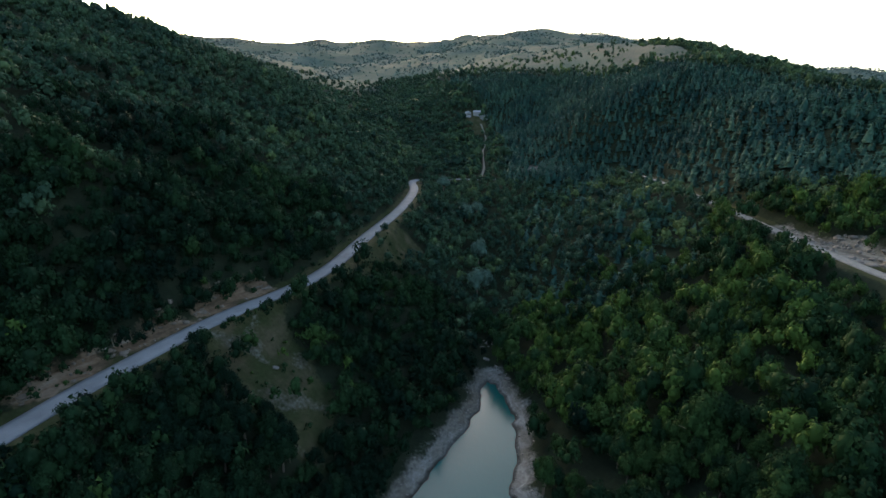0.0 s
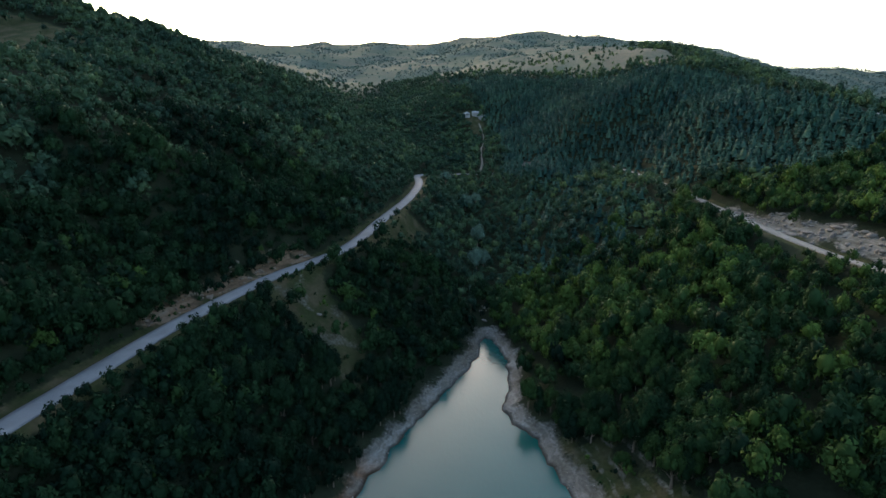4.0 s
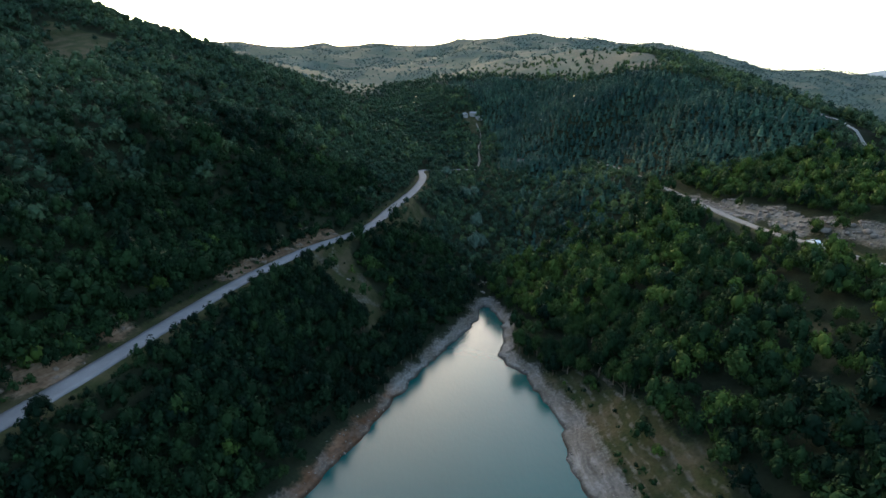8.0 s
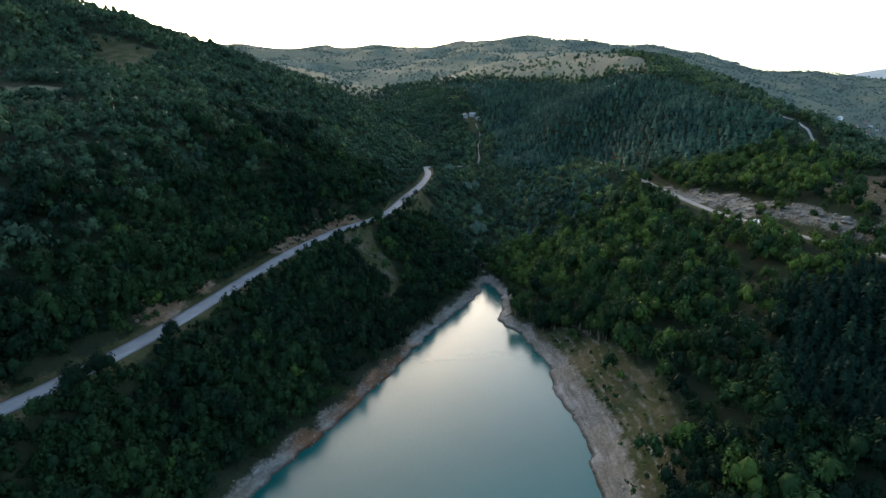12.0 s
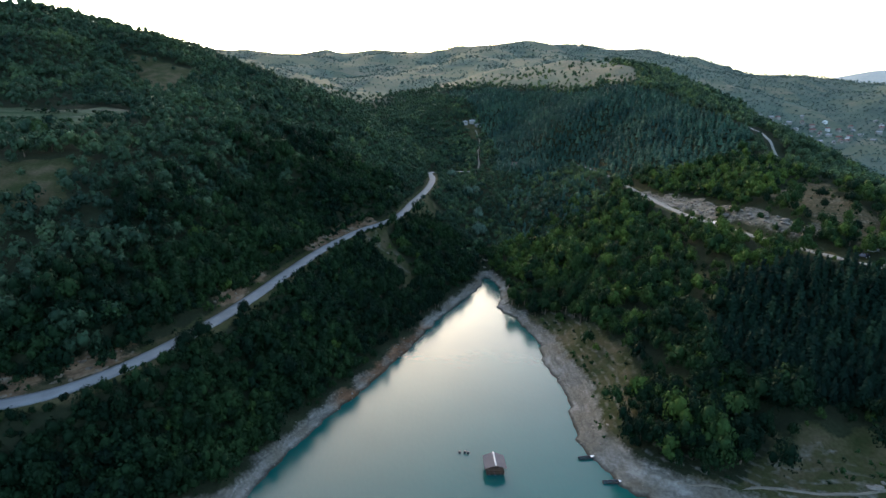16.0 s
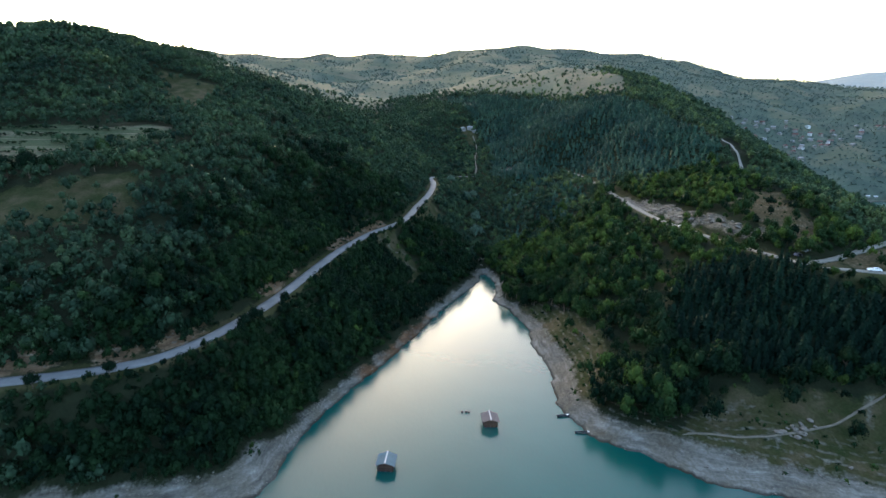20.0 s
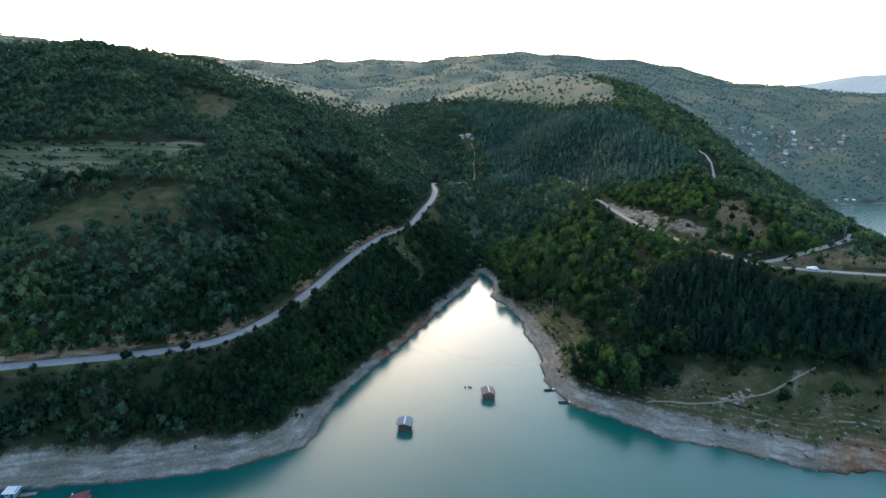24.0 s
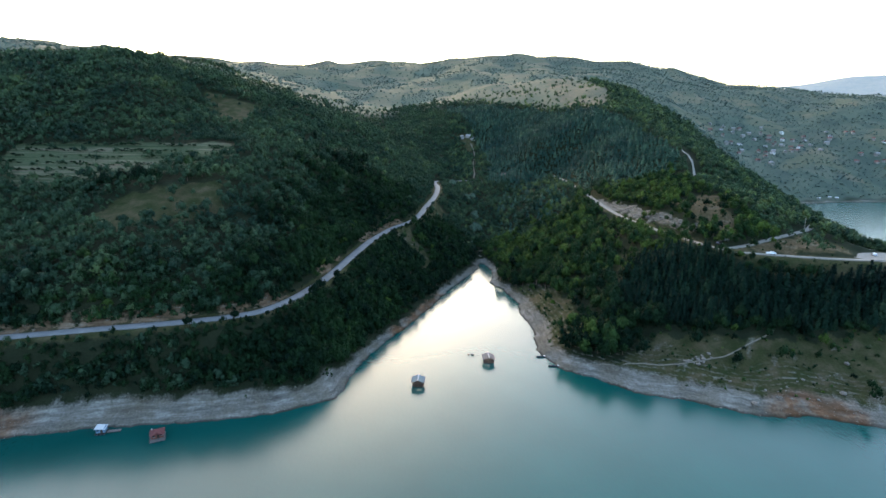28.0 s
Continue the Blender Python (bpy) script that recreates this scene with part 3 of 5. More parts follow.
bm = bmesh.new()
rim = [bm.verts.new((206 + 20 * math.cos(a) * (1 + 0.1 * math.sin(3 * a)), 8 + 11 * math.sin(a) * (1 + 0.12 * math.cos(2 * a)), 42.15)) for a in np.arange(40) * 6.2832 / 40]
bm.faces.new(rim)
low = bmesh.ops.extrude_face_region(bm, geom=list(bm.faces))
bmesh.ops.translate(bm, vec=(0, 0, -0.5), verts=[v for v in low["geom"] if isinstance(v, bmesh.types.BMVert)])
bmesh.ops.recalc_face_normals(bm, faces=bm.faces)
me = bpy.data.meshes.new("turning_place")
bm.to_mesh(me)
bm.free()
me.materials.append(GRAVEL)
tagged(new("turning_place", me), "wide pale gravel turning place at the road bend", "road", kind="structure")

# ---- trees ----
ICO_T = (1 + 5 ** 0.5) / 2
ICO_V = np.array([(-1, ICO_T, 0), (1, ICO_T, 0), (-1, -ICO_T, 0), (1, -ICO_T, 0), (0, -1, ICO_T), (0, 1, ICO_T), (0, -1, -ICO_T), (0, 1, -ICO_T),
                  (ICO_T, 0, -1), (ICO_T, 0, 1), (-ICO_T, 0, -1), (-ICO_T, 0, 1)]) / math.sqrt(1 + ICO_T ** 2)
ICO_F = np.array([(0, 11, 5), (0, 5, 1), (0, 1, 7), (0, 7, 10), (0, 10, 11), (1, 5, 9), (5, 11, 4), (11, 10, 2), (10, 7, 6), (7, 1, 8),
                  (3, 9, 4), (3, 4, 2), (3, 2, 6), (3, 6, 8), (3, 8, 9), (4, 9, 5), (2, 4, 11), (6, 2, 10), (8, 6, 7), (9, 8, 1)])


def random_turn(rng):
    q = rng.normal(size=4)
    w, x, y, z = q / np.linalg.norm(q)
    return np.array([[1 - 2 * (y * y + z * z), 2 * (x * y - z * w), 2 * (x * z + y * w)], [2 * (x * y + z * w), 1 - 2 * (x * x + z * z), 2 * (y * z - x * w)],
                     [2 * (x * z - y * w), 2 * (y * z + x * w), 1 - 2 * (x * x + y * y)]])


def leaves_on(rng, centres, normals, size, tilt=0.62):
    """One small triangle of foliage at each place, roughly facing out."""
    k = len(centres)
    nrm = normals + rng.normal(0, tilt * 0.6, (k, 3))
    nrm /= np.linalg.norm(nrm, axis=1)[:, None]
    u = np.cross(nrm, rng.normal(size=(k, 3)))
    u /= np.linalg.norm(u, axis=1)[:, None] + 1e-9
    w = np.cross(nrm, u)
    s = size * rng.uniform(0.6, 1.4, k)[:, None]
    v = np.stack([centres + u * s * 0.62, centres - u * s * 0.35 + w * s * 0.5, centres - u * s * 0.35 - w * s * 0.5], 1).reshape(-1, 3)
    return v, np.arange(k * 3).reshape(-1, 3)


def broadleaf_crown(seed, lobes, leaves, size, cores):
    """A crown of unit radius, its foot at z 0: rounded clumps of foliage heaped into an uneven dome."""
    rng = np.random.default_rng(seed)
    a = rng.uniform(0, 6.2832, lobes)
    ring = np.sqrt(rng.uniform(0.02, 1.0, lobes)) * 0.68
    c = np.c_[np.cos(a) * ring, np.sin(a) * ring, 0.58 * np.sqrt(np.maximum(0.0, 1 - ring ** 2)) + rng.uniform(-0.22, 0.14, lobes)]
    c[0] = (rng.normal(0, 0.08), rng.normal(0, 0.08), 0.7)
    r = rng.uniform(0.26, 0.44, lobes) * (1.15 - 0.35 * ring)
    r[0] = 0.5
    vs, fs, count = [], [], 0
    for i in range(cores):
        v = (ICO_V * rng.uniform(0.78, 1.0, (12, 1))) @ random_turn(rng).T * r[i] * 0.82 + c[i]
        vs.append(v)
        fs.append(ICO_F + count)
        count += 12
    pick = rng.choice(lobes, leaves, p=r ** 2 / (r ** 2).sum())
    d = rng.normal(size=(leaves, 3))
    d[:, 2] += 0.55
    d /= np.linalg.norm(d, axis=1)[:, None]
    v, f = leaves_on(rng, c[pick] + d * (r[pick] * rng.uniform(0.72, 1.12, leaves))[:, None], d, size)
    vs.append(v)
    fs.append(f + count)
    v, f = np.vstack(vs), np.vstack(fs)
    v[:, 2] += 0.55
    return v, f


def pine_crown(seed, tiers, per, size, core=True):
    """A conifer of unit height and half-width 0.2 or so, in ragged tiers."""
    rng = np.random.default_rng(seed)
    vs, fs, count = [], [], 0
    sides = 7
    lean = rng.normal(0, 0.01, 2)
    if core:
        ring = np.array([(math.cos(a), math.sin(a)) for a in np.arange(sides) * 6.2832 / sides])
        v = np.vstack([np.c_[ring * 0.115 * rng.uniform(0.8, 1.15, (sides, 1)), np.full(sides, 0.1)], np.c_[ring * 0.07 * rng.uniform(0.8, 1.15, (sides, 1)), np.full(sides, 0.5)], [[*lean, 0.93]]])
        f = []
        for i in range(sides):
            j = (i + 1) % sides
            f += [(i, j, sides + j), (i, sides + j, sides + i), (sides + i, sides + j, 2 * sides)]
        vs.append(v)
        fs.append(np.array(f))
        count = len(v)
    h = np.sort(rng.uniform(0.08, 0.98, tiers * per))
    a = rng.uniform(0, 6.2832, len(h))
    reach = (1 - h) ** 0.6 * rng.uniform(0.15, 0.27, len(h)) * (1 + 0.22 * np.sin(h * tiers * 6.28))
    out = np.c_[np.cos(a), np.sin(a), np.zeros(len(h))]
    tip = np.c_[out[:, :2] * reach[:, None] + lean * h[:, None], h - 0.25 * reach]
    root = np.c_[out[:, :2] * reach[:, None] * 0.25 + lean * h[:, None], h + 0.03]
    across = np.c_[-out[:, 1], out[:, 0], rng.normal(0, 0.4, len(h))] * size * rng.uniform(0.6, 1.3, (len(h), 1))
    v = np.stack([tip, root + across, root - across], 1).reshape(-1, 3)
    vs.append(v)
    fs.append(np.arange(len(h) * 3).reshape(-1, 3) + count)
    return np.vstack(vs), np.vstack(fs)


def planted(name, spots, kinds, mat, label, category):
    """Many plants in one mesh: spots hold x, y, z, radius, height, turn, tone, kind."""
    vs, fs, tones, count = [], [], [], 0
    for k, (v, f) in enumerate(kinds):
        s = spots[spots[:, 7].astype(int) == k]
        if not len(s):
            continue
        ca, sa = np.cos(s[:, 5])[:, None], np.sin(s[:, 5])[:, None]
        x = (v[None, :, 0] * ca - v[None, :, 1] * sa) * s[:, 3:4] + s[:, 0:1]
        y = (v[None, :, 0] * sa + v[None, :, 1] * ca) * s[:, 3:4] + s[:, 1:2]
        z = v[None, :, 2] * s[:, 4:5] + s[:, 2:3]
        vs.append(np.stack([x, y, z], 2).reshape(-1, 3))
        fs.append((f[None] + (np.arange(len(s)) * len(v))[:, None, None]).reshape(-1, 3) + count)
        tones.append(np.repeat(s[:, 6], len(v)))
        count += len(s) * len(v)
    ob = new(name, mesh_from(name, np.vstack(vs), np.vstack(fs), mat, {"tone": np.concatenate(tones)}))
    return tagged(ob, label, category, kind="stuff")


def scatter(x0, x1, y0, y1, gap, seed):
    rng = np.random.default_rng(seed)
    x, y = np.meshgrid(np.arange(x0, x1, gap), np.arange(y0, y1, gap))
    x = x + (np.arange(x.shape[0])[:, None] % 2) * gap * 0.5
    x, y = x.ravel() + rng.uniform(-0.42, 0.42, x.size) * gap, y.ravel() + rng.uniform(-0.42, 0.42, x.size) * gap
    return x, y, rng


def wooded(x, y, z, d, rng, thin=0.0):
    """True where a tree may stand."""
    rl, _, sl = to_line(x, y, FINE_LEFT)
    rr, _, _ = to_line(x, y, FINE_RIGHT)
    rb, _, _ = to_line(x, y, FINE_BRANCH)
    rt, _, _ = to_line(x, y, FINE_TRACK)
    rn, _, _ = to_line(x, y, FINE_LANE)
    rock, grass, field = cover(x, y, d)
    edge = bank_width(x, y) + 0.8 + 0.7 * wobble(x, y, 12, 91)
    ok = (d > edge) & (rl > np.where(sl < 0, 5.0, 4.2)) & (rr > np.where(y > 158, 2.3, 5.0)) & (rb > 3.2) & (rt > 4.5) & (rn > 2.3)
    bare = np.maximum.reduce([rock * 0.97, grass * 0.95 * (rl > 5.5), field * 0.975])
    return ok & (rng.uniform(0, 1, x.shape) > bare) & (np.hypot((x - 206) / 1.5, y - 8) > 18)


def conifers(x, y):
    pure = np.maximum(near_polygon(x, y, PINES_LOWER, 5), near_polygon(x, y, PINES_UPPER, 5)) > 0.5
    mixed = (near_polygon(x, y, PINES_VALLEY, 5) > 0.5) & (np.sin(x * 12.9 + y * 78.2) * 43758.5 % 1 < 0.45)
    return pure | mixed

KINDS_FINE = [broadleaf_crown(100 + i, 16, 1250, 0.098, 11) for i in range(6)]
KINDS_MID = [broadleaf_crown(200 + i, 11, 260, 0.162, 4) for i in range(7)]
KINDS_FAR = [broadleaf_crown(300 + i, 5, 18, 0.42, 1) for i in range(6)]
KINDS_SOFT = [broadleaf_crown(250 + i, 8, 66, 0.25, 2) for i in range(6)]
KINDS_TINY = [broadleaf_crown(400 + i, 4, 6, 0.7, 1) for i in range(5)]
PINES_FINE = [pine_crown(550 + i, 11, 30, 0.034) for i in range(4)]
PINES_MID = [pine_crown(500 + i, 9, 15, 0.055) for i in range(6)]
PINES_FAR = [pine_crown(600 + i, 6, 4, 0.07) for i in range(5)]


def spots_for(x, y, z, rng, radius, height, kinds, base=0.45):
    k = len(x)
    size = np.clip(rng.lognormal(0, 0.3, k), 0.5, 1.55)
    rl, _, sl = to_line(x, y, FINE_LEFT)
    size = size * np.where((sl < 0) & (rl < 9), 0.55 + 0.45 * step01(rl, 5, 9), 1)
    rr, _, sr = to_line(x, y, FINE_RIGHT)
    size = size * np.where((sr < 0) & (y < 158), 0.5 + 0.5 * step01(rr, 4, 9), 1)
    size = size * (1 + 0.17 * wobble(x, y, 24, 66) * (height > 3))
    tone = np.clip(base + wobble(x, y, 70, 61) * 0.16 + rng.normal(0, 1, k) * np.where(x < 0, 0.16, 0.27), 0, 1)
    return np.c_[x, y, z - 0.2, radius * size, height * size * rng.uniform(0.85, 1.2, k), rng.uniform(0, 6.28, k), tone, rng.integers(0, kinds, k)]


def forest(x0, x1, y0, y1, gap, seed, keep, thinning):
    x, y, rng = scatter(x0, x1, y0, y1, gap, seed)
    inside_plan = keep(x, y)
    x, y = x[inside_plan], y[inside_plan]
    z, d = land(x, y)
    zx, _ = land(x + 3, y)
    zy, _ = land(x, y + 3)
    steep = np.hypot(zx - z, zy - z) / 3
    dense = np.where(conifers(x, y), 1.7, 1.0)
    ok = wooded(x, y, z, d, rng) & (rng.uniform(0, 1, x.shape) < thinning * dense * (1 + 1.5 * steep ** 2)) & ((zy - z > -0.7) | (y < 170))
    # rows of trees on old terraces, with gaps between them
    gap_rows = np.sin(6.2832 * z / 5.2 + 2.2 * wobble(x, y, 45, 73)) < -0.72 + 0.45 * wobble(x, y, 30, 74)
    ok &= ~(gap_rows & (x > 0.1 * y + 8) & (x < 110) & (y > -10) & (y < 150) & ~conifers(x, y))
    return x[ok], y[ok], z[ok], d[ok], rng


def tube(points, radii, sides=6):
    """A tapered limb through the points."""
    pts = np.array(points, float)
    rows = []
    for i, (q, r) in enumerate(zip(pts, radii)):
        t = pts[min(i + 1, len(pts) - 1)] - pts[max(i - 1, 0)]
        t /= np.linalg.norm(t)
        u = np.cross(t, (0.3, 0.9, 0.1))
        u /= np.linalg.norm(u)
        w = np.cross(t, u)
        rows.append([q + r * (math.cos(a) * u + math.sin(a) * w) for a in np.arange(sides) * 6.2832 / sides])
    v = np.array(rows).reshape(-1, 3)
    f = [(i * sides + k, i * sides + (k + 1) % sides, (i + 1) * sides + (k + 1) % sides, (i + 1) * sides + k) for i in range(len(pts) - 1) for k in range(sides)]
    return v, np.array(f)


def trunk_mesh(seed, height, limbs, thick):
    rng = np.random.default_rng(seed)
    v, f = tube([(0, 0, -0.5), (0.02, 0.01, 0.5), (0.06, -0.03, height * 0.55), (0.02, 0.05, height)], np.array((0.17, 0.13, 0.09, 0.03)) * thick, 7)
    vs, fs, c = [v], [f], len(v)
    for _ in range(limbs):
        a, h = rng.uniform(0, 6.28), rng.uniform(0.3, 0.7) * height
        r = rng.uniform(0.25, 0.45) * height
        v, f = tube([(0.04, 0, h), (math.cos(a) * r * 0.5, math.sin(a) * r * 0.5, h + r * 0.45), (math.cos(a) * r, math.sin(a) * r, h + r * 0.7)], np.array((0.06, 0.045, 0.015)) * thick, 5)
        vs.append(v)
        fs.append(f + c)
        c += len(v)
    return mesh_from("trunk", np.vstack(vs), np.vstack(fs), BARK, None, True)


TRUNKS = [trunk_mesh(10 + i, 1.25, 5, 0.35) for i in range(3)]
PINE_TRUNKS = [trunk_mesh(20 + i, 0.9, 0, 0.13) for i in range(2)]
crown_data = {}


def crown_of(kinds, k, tone, mat):
    key = (mat.name, len(kinds[k][0]), k, tone)
    if key not in crown_data:
        v, f = kinds[k]
        crown_data[key] = mesh_from("crown", v, f, mat, {"tone": np.full(len(v), 0.05 + 0.22 * tone)})
    return crown_data[key]


def single_tree(name, x, y, z, radius, height, turn, tone, kinds, k, trunks, mat, label, group):
    """A tree as a thing of its own: a trunk with limbs, and a crown."""
    tree = new(name)
    tree.matrix_world = pose(x, y, z - 0.2, 0, 0, math.degrees(turn))
    for child_name, data, scale in (("trunk", trunks[k % len(trunks)], (height * 0.9,) * 3), ("crown", crown_of(kinds, k, tone, mat), (radius, radius, height))):
        ob = new(child_name, data)
        ob.parent, ob.scale = tree, scale
    return tagged(tree, label, "tree", group)


def steep_bank(seed, gap, west, least, side=-1, reach=34):
    """Closer planting on the steep slopes on both sides of the asphalt road."""
    x, y, rng = scatter(-260, -20, -98, 150, gap, seed)
    z, d = land(x, y)
    zx, _ = land(x + 3, y)
    zy, _ = land(x, y + 3)
    rl, _, sl = to_line(x, y, FINE_LEFT)
    steep = np.hypot(zx - z, zy - z) / 3
    ok = wooded(x, y, z, d, rng) & (rl < reach) & (rng.uniform(0, 1, x.shape) < np.maximum(0.5 * step01(steep, 0.45, 0.9), least * (x < west)))
    if gap < 2:
        ok &= (steep > 0.3) & (x < west) & (sl * side > 0)
    return spots_for(x[ok], y[ok], z[ok], rng, 2.0, 2.6, len(KINDS_SOFT), 0.3)


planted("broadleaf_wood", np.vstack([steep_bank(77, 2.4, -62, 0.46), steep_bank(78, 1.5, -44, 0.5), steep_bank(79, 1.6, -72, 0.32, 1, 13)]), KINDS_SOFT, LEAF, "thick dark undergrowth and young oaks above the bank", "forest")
NEAR = lambda x, y: (y < 168 + 15 * wobble(x, y, 30, 5)) & (x > -105 + 18 * wobble(x, y, 30, 6)) & (x < 160)
x, y, z, d, rng = forest(-134, 162, -85, 191, 2.75, 1, NEAR, 0.74)
pine = conifers(x, y)
spots = spots_for(x, y, z, rng, 2.25, 3.3, len(KINDS_MID), np.where((x > 60) & (y < 0), 0.25, np.where(x > 0.1 * y, np.where(y > 20, 0.68, 0.24), 0.26)))
spots[:, 3:5] *= np.where((x > 0.1 * y) & (x < 84) & (y < 150), 1.22, 1.0)[:, None]
stretch = ~pine & (y > 48) & (y < 128) & (d < 34)
own = np.flatnonzero(stretch)[:280]
rest = ~pine
rest[own] = False
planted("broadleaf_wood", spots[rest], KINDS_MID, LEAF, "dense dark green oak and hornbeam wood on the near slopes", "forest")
for s in spots[own]:
    tone = int(np.clip(s[6] * 4, 0, 3))
    single_tree("broadleaf_tree", *s[:6], tone, KINDS_FINE, int(s[7]) % 6, TRUNKS, LEAF,
                ("bright yellow-green" if tone > 2 else "green" if tone == 2 else "dark green") + " hornbeam in full leaf on the bank slope", "trees above the water")
x, y, z, d, rng = forest(20, 205, -45, 191, 2.3, 4, lambda x, y: conifers(x, y) & (y < 120), 0.85)
pine = np.ones(x.shape, bool)
spots_p = spots_for(x, y, z, rng, 8.0, 5.6, len(PINES_MID))
own = np.flatnonzero(pine & (x < 135) & (y < 40))[:200]
rest = pine.copy()
rest[own] = False
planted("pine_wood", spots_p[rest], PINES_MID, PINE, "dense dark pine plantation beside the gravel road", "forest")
for s in spots_p[own]:
    single_tree("pine_tree", *s[:6], int(np.clip(s[6] * 4, 0, 3)), PINES_FINE, int(s[7]) % 4, PINE_TRUNKS, PINE, "dark green pine in a dense plantation", "pines below the road")

MIDDLE = lambda x, y: ~NEAR(x, y) & (y < 690) & (x > -520) & (x < 280) & (y > -0.35 * np.abs(x) - 40) & ~((y > 345) & (x < -95) & (np.sin(x * 12.9 + y * 78.2) * 43758.5 % 1 < 0.5)) & (x > -490)
x, y, z, d, rng = forest(-522, 282, -225, 692, 3.2, 2, MIDDLE, 0.66)
pine = conifers(x, y)
bx, by, bz = x[~pine], y[~pine], z[~pine]
closer = (by < 330) & (bx > -270)
base = np.where(bx > 60, 0.55, 0.36)
planted("broadleaf_wood", spots_for(bx[closer], by[closer], bz[closer], rng, 2.5, 3.0, len(KINDS_SOFT), base[closer]), KINDS_SOFT, HAZE_LEAF, "dark green broadleaf wood covering the hillsides", "forest")
planted("broadleaf_wood", spots_for(bx[~closer], by[~closer], bz[~closer], rng, 2.9, 3.2, len(KINDS_FAR), base[~closer]), KINDS_FAR, HAZE_LEAF, "dark green broadleaf wood along the hill crests", "forest")
x, y, z, d, rng = forest(0, 282, 120, 720, 3.1, 6, lambda x, y: conifers(x, y) & (y >= 120), 0.58)
planted("pine_wood", spots_for(x, y, z, rng, 10.5, 4.3, len(PINES_FAR)), PINES_FAR, HAZE_PINE, "pine plantation on the far hillside, tinted blue-green with haze", "forest")

FAR = lambda x, y: (~((y < 690) & (x > -520) & (x < 280))) & (y > 60) & (y < 1540) & (np.abs(x - 100) < 500 + 0.6 * y)
x, y, rng = scatter(-1150, 1350, 60, 1540, 9.0, 3)
inside_plan = FAR(x, y)
x, y = x[inside_plan], y[inside_plan]
z, d = land(x, y)
rock_c, grass_c, field_c = cover(x, y, d)
hedge = np.sin(6.2832 * z / 11 + 2.0 * wobble(x, y, 90, 71)) > 0.8
chance = np.where(field_c > 0.5, np.where((d < 110) & (x > 450), 0.95, np.where(hedge, 0.85, 0.05 + 0.27 * (x > 350))), np.where((d < 110) & (x > 450), 0.97, 0.9)) * (d > 9)
ok = rng.uniform(0, 1, x.shape) < chance
x, y, z = x[ok], y[ok], z[ok]
planted("broadleaf_wood", spots_for(x, y, z - 1.2, rng, 2.8, 2.6, len(KINDS_TINY), 0.5), KINDS_TINY, HAZE_SCRUB, "far woods and hedgerows along the terraced slopes", "forest")

# shrubs on the open slopes and along the road edges
x, y, rng = scatter(-132, 200, -85, 190, 2.7, 7)
z, d = land(x, y)
rock_c, grass_c, field_c = cover(x, y, d)
rl, _, sl = to_line(x, y, FINE_LEFT)
rr, _, _ = to_line(x, y, FINE_RIGHT)
rb, _, _ = to_line(x, y, FINE_BRANCH)
rp, _, _ = to_line(x, y, FOOT_PATH)
clump = wobble(x, y, 17, 81)
chance = grass_c * (0.16 + 0.40 * step01(clump, 0.1, 0.7)) * (1 - 0.8 * rock_c) + np.where(sl > 0, 0.4, 0.05) * (rl < 6.5) * (1 - 0.7 * rock_c) + 0.10 * rock_c * (d > 5) * (d < 40)
ok = (rng.uniform(0, 1, x.shape) < chance) & (d > 4.5) & (rl > 3.5) & (rr > 3.0) & (rb > 2.6) & (rp > 1.2) & (np.hypot((x - 206) / 1.5, y - 8) > 15)
planted("shrubs", spots_for(x[ok], y[ok], z[ok], rng, 1.0, 1.1, len(KINDS_FAR), 0.5), KINDS_FAR, LEAF, "low green shrubs scattered over dry grass", "shrub")

# ---- builders for small things ----
def part(name, bm, mat, parent, label=""):
    """Links a bmesh as one mesh object under a thing or a part."""
    me = bpy.data.meshes.new(name)
    bmesh.ops.recalc_face_normals(bm, faces=bm.faces)
    bm.to_mesh(me)
    bm.free()
    me.materials.append(mat)
    ob = new(name, me)
    ob.parent = parent
    if label:
        ob["label"] = label
    return ob


def box(sx, sy, sz, at=(0, 0, 0), bevel=0.0, turn=None):
    bm = bmesh.new()
    bmesh.ops.create_cube(bm, size=1, matrix=Matrix.Diagonal((sx, sy, sz, 1)))
    if bevel:
        bmesh.ops.bevel(bm, geom=list(bm.edges), offset=bevel, segments=1, affect="EDGES", profile=0.5)
    bmesh.ops.transform(bm, matrix=Matrix.Translation(at) @ (turn or Matrix()), verts=bm.verts)
    return bm


def drum(r, length, at, axis="y", sides=12):
    """A ribbed drum lying on its side, or standing."""
    bm = bmesh.new()
    profile = [(0, 0), (r * 0.9, 0), (r, 0.04), (r, length * 0.32), (r * 1.05, length * 0.34), (r, length * 0.36), (r, length * 0.64), (r * 1.05, length * 0.66), (r, length * 0.68),
               (r, length - 0.04), (r * 0.9, length), (0, length)]
    rings = [[bm.verts.new((q * math.cos(a), q * math.sin(a), h - length / 2)) for a in np.arange(sides) * 6.2832 / sides] if q else [bm.verts.new((0, 0, h - length / 2))] for q, h in profile]
    for a, b in zip(rings[:-1], rings[1:]):
        for i in range(sides):
            j = (i + 1) % sides
            if len(a) == 1:
                bm.faces.new((a[0], b[i], b[j]))
            elif len(b) == 1:
                bm.faces.new((a[i], a[j], b[0]))
            else:
                bm.faces.new((a[i], a[j], b[j], b[i]))
    turn = {"y": pose(0, 0, 0, 90), "x": pose(0, 0, 0, 0, 90), "z": Matrix()}[axis]
    bmesh.ops.transform(bm, matrix=Matrix.Translation(at) @ turn, verts=bm.verts)
    return bm


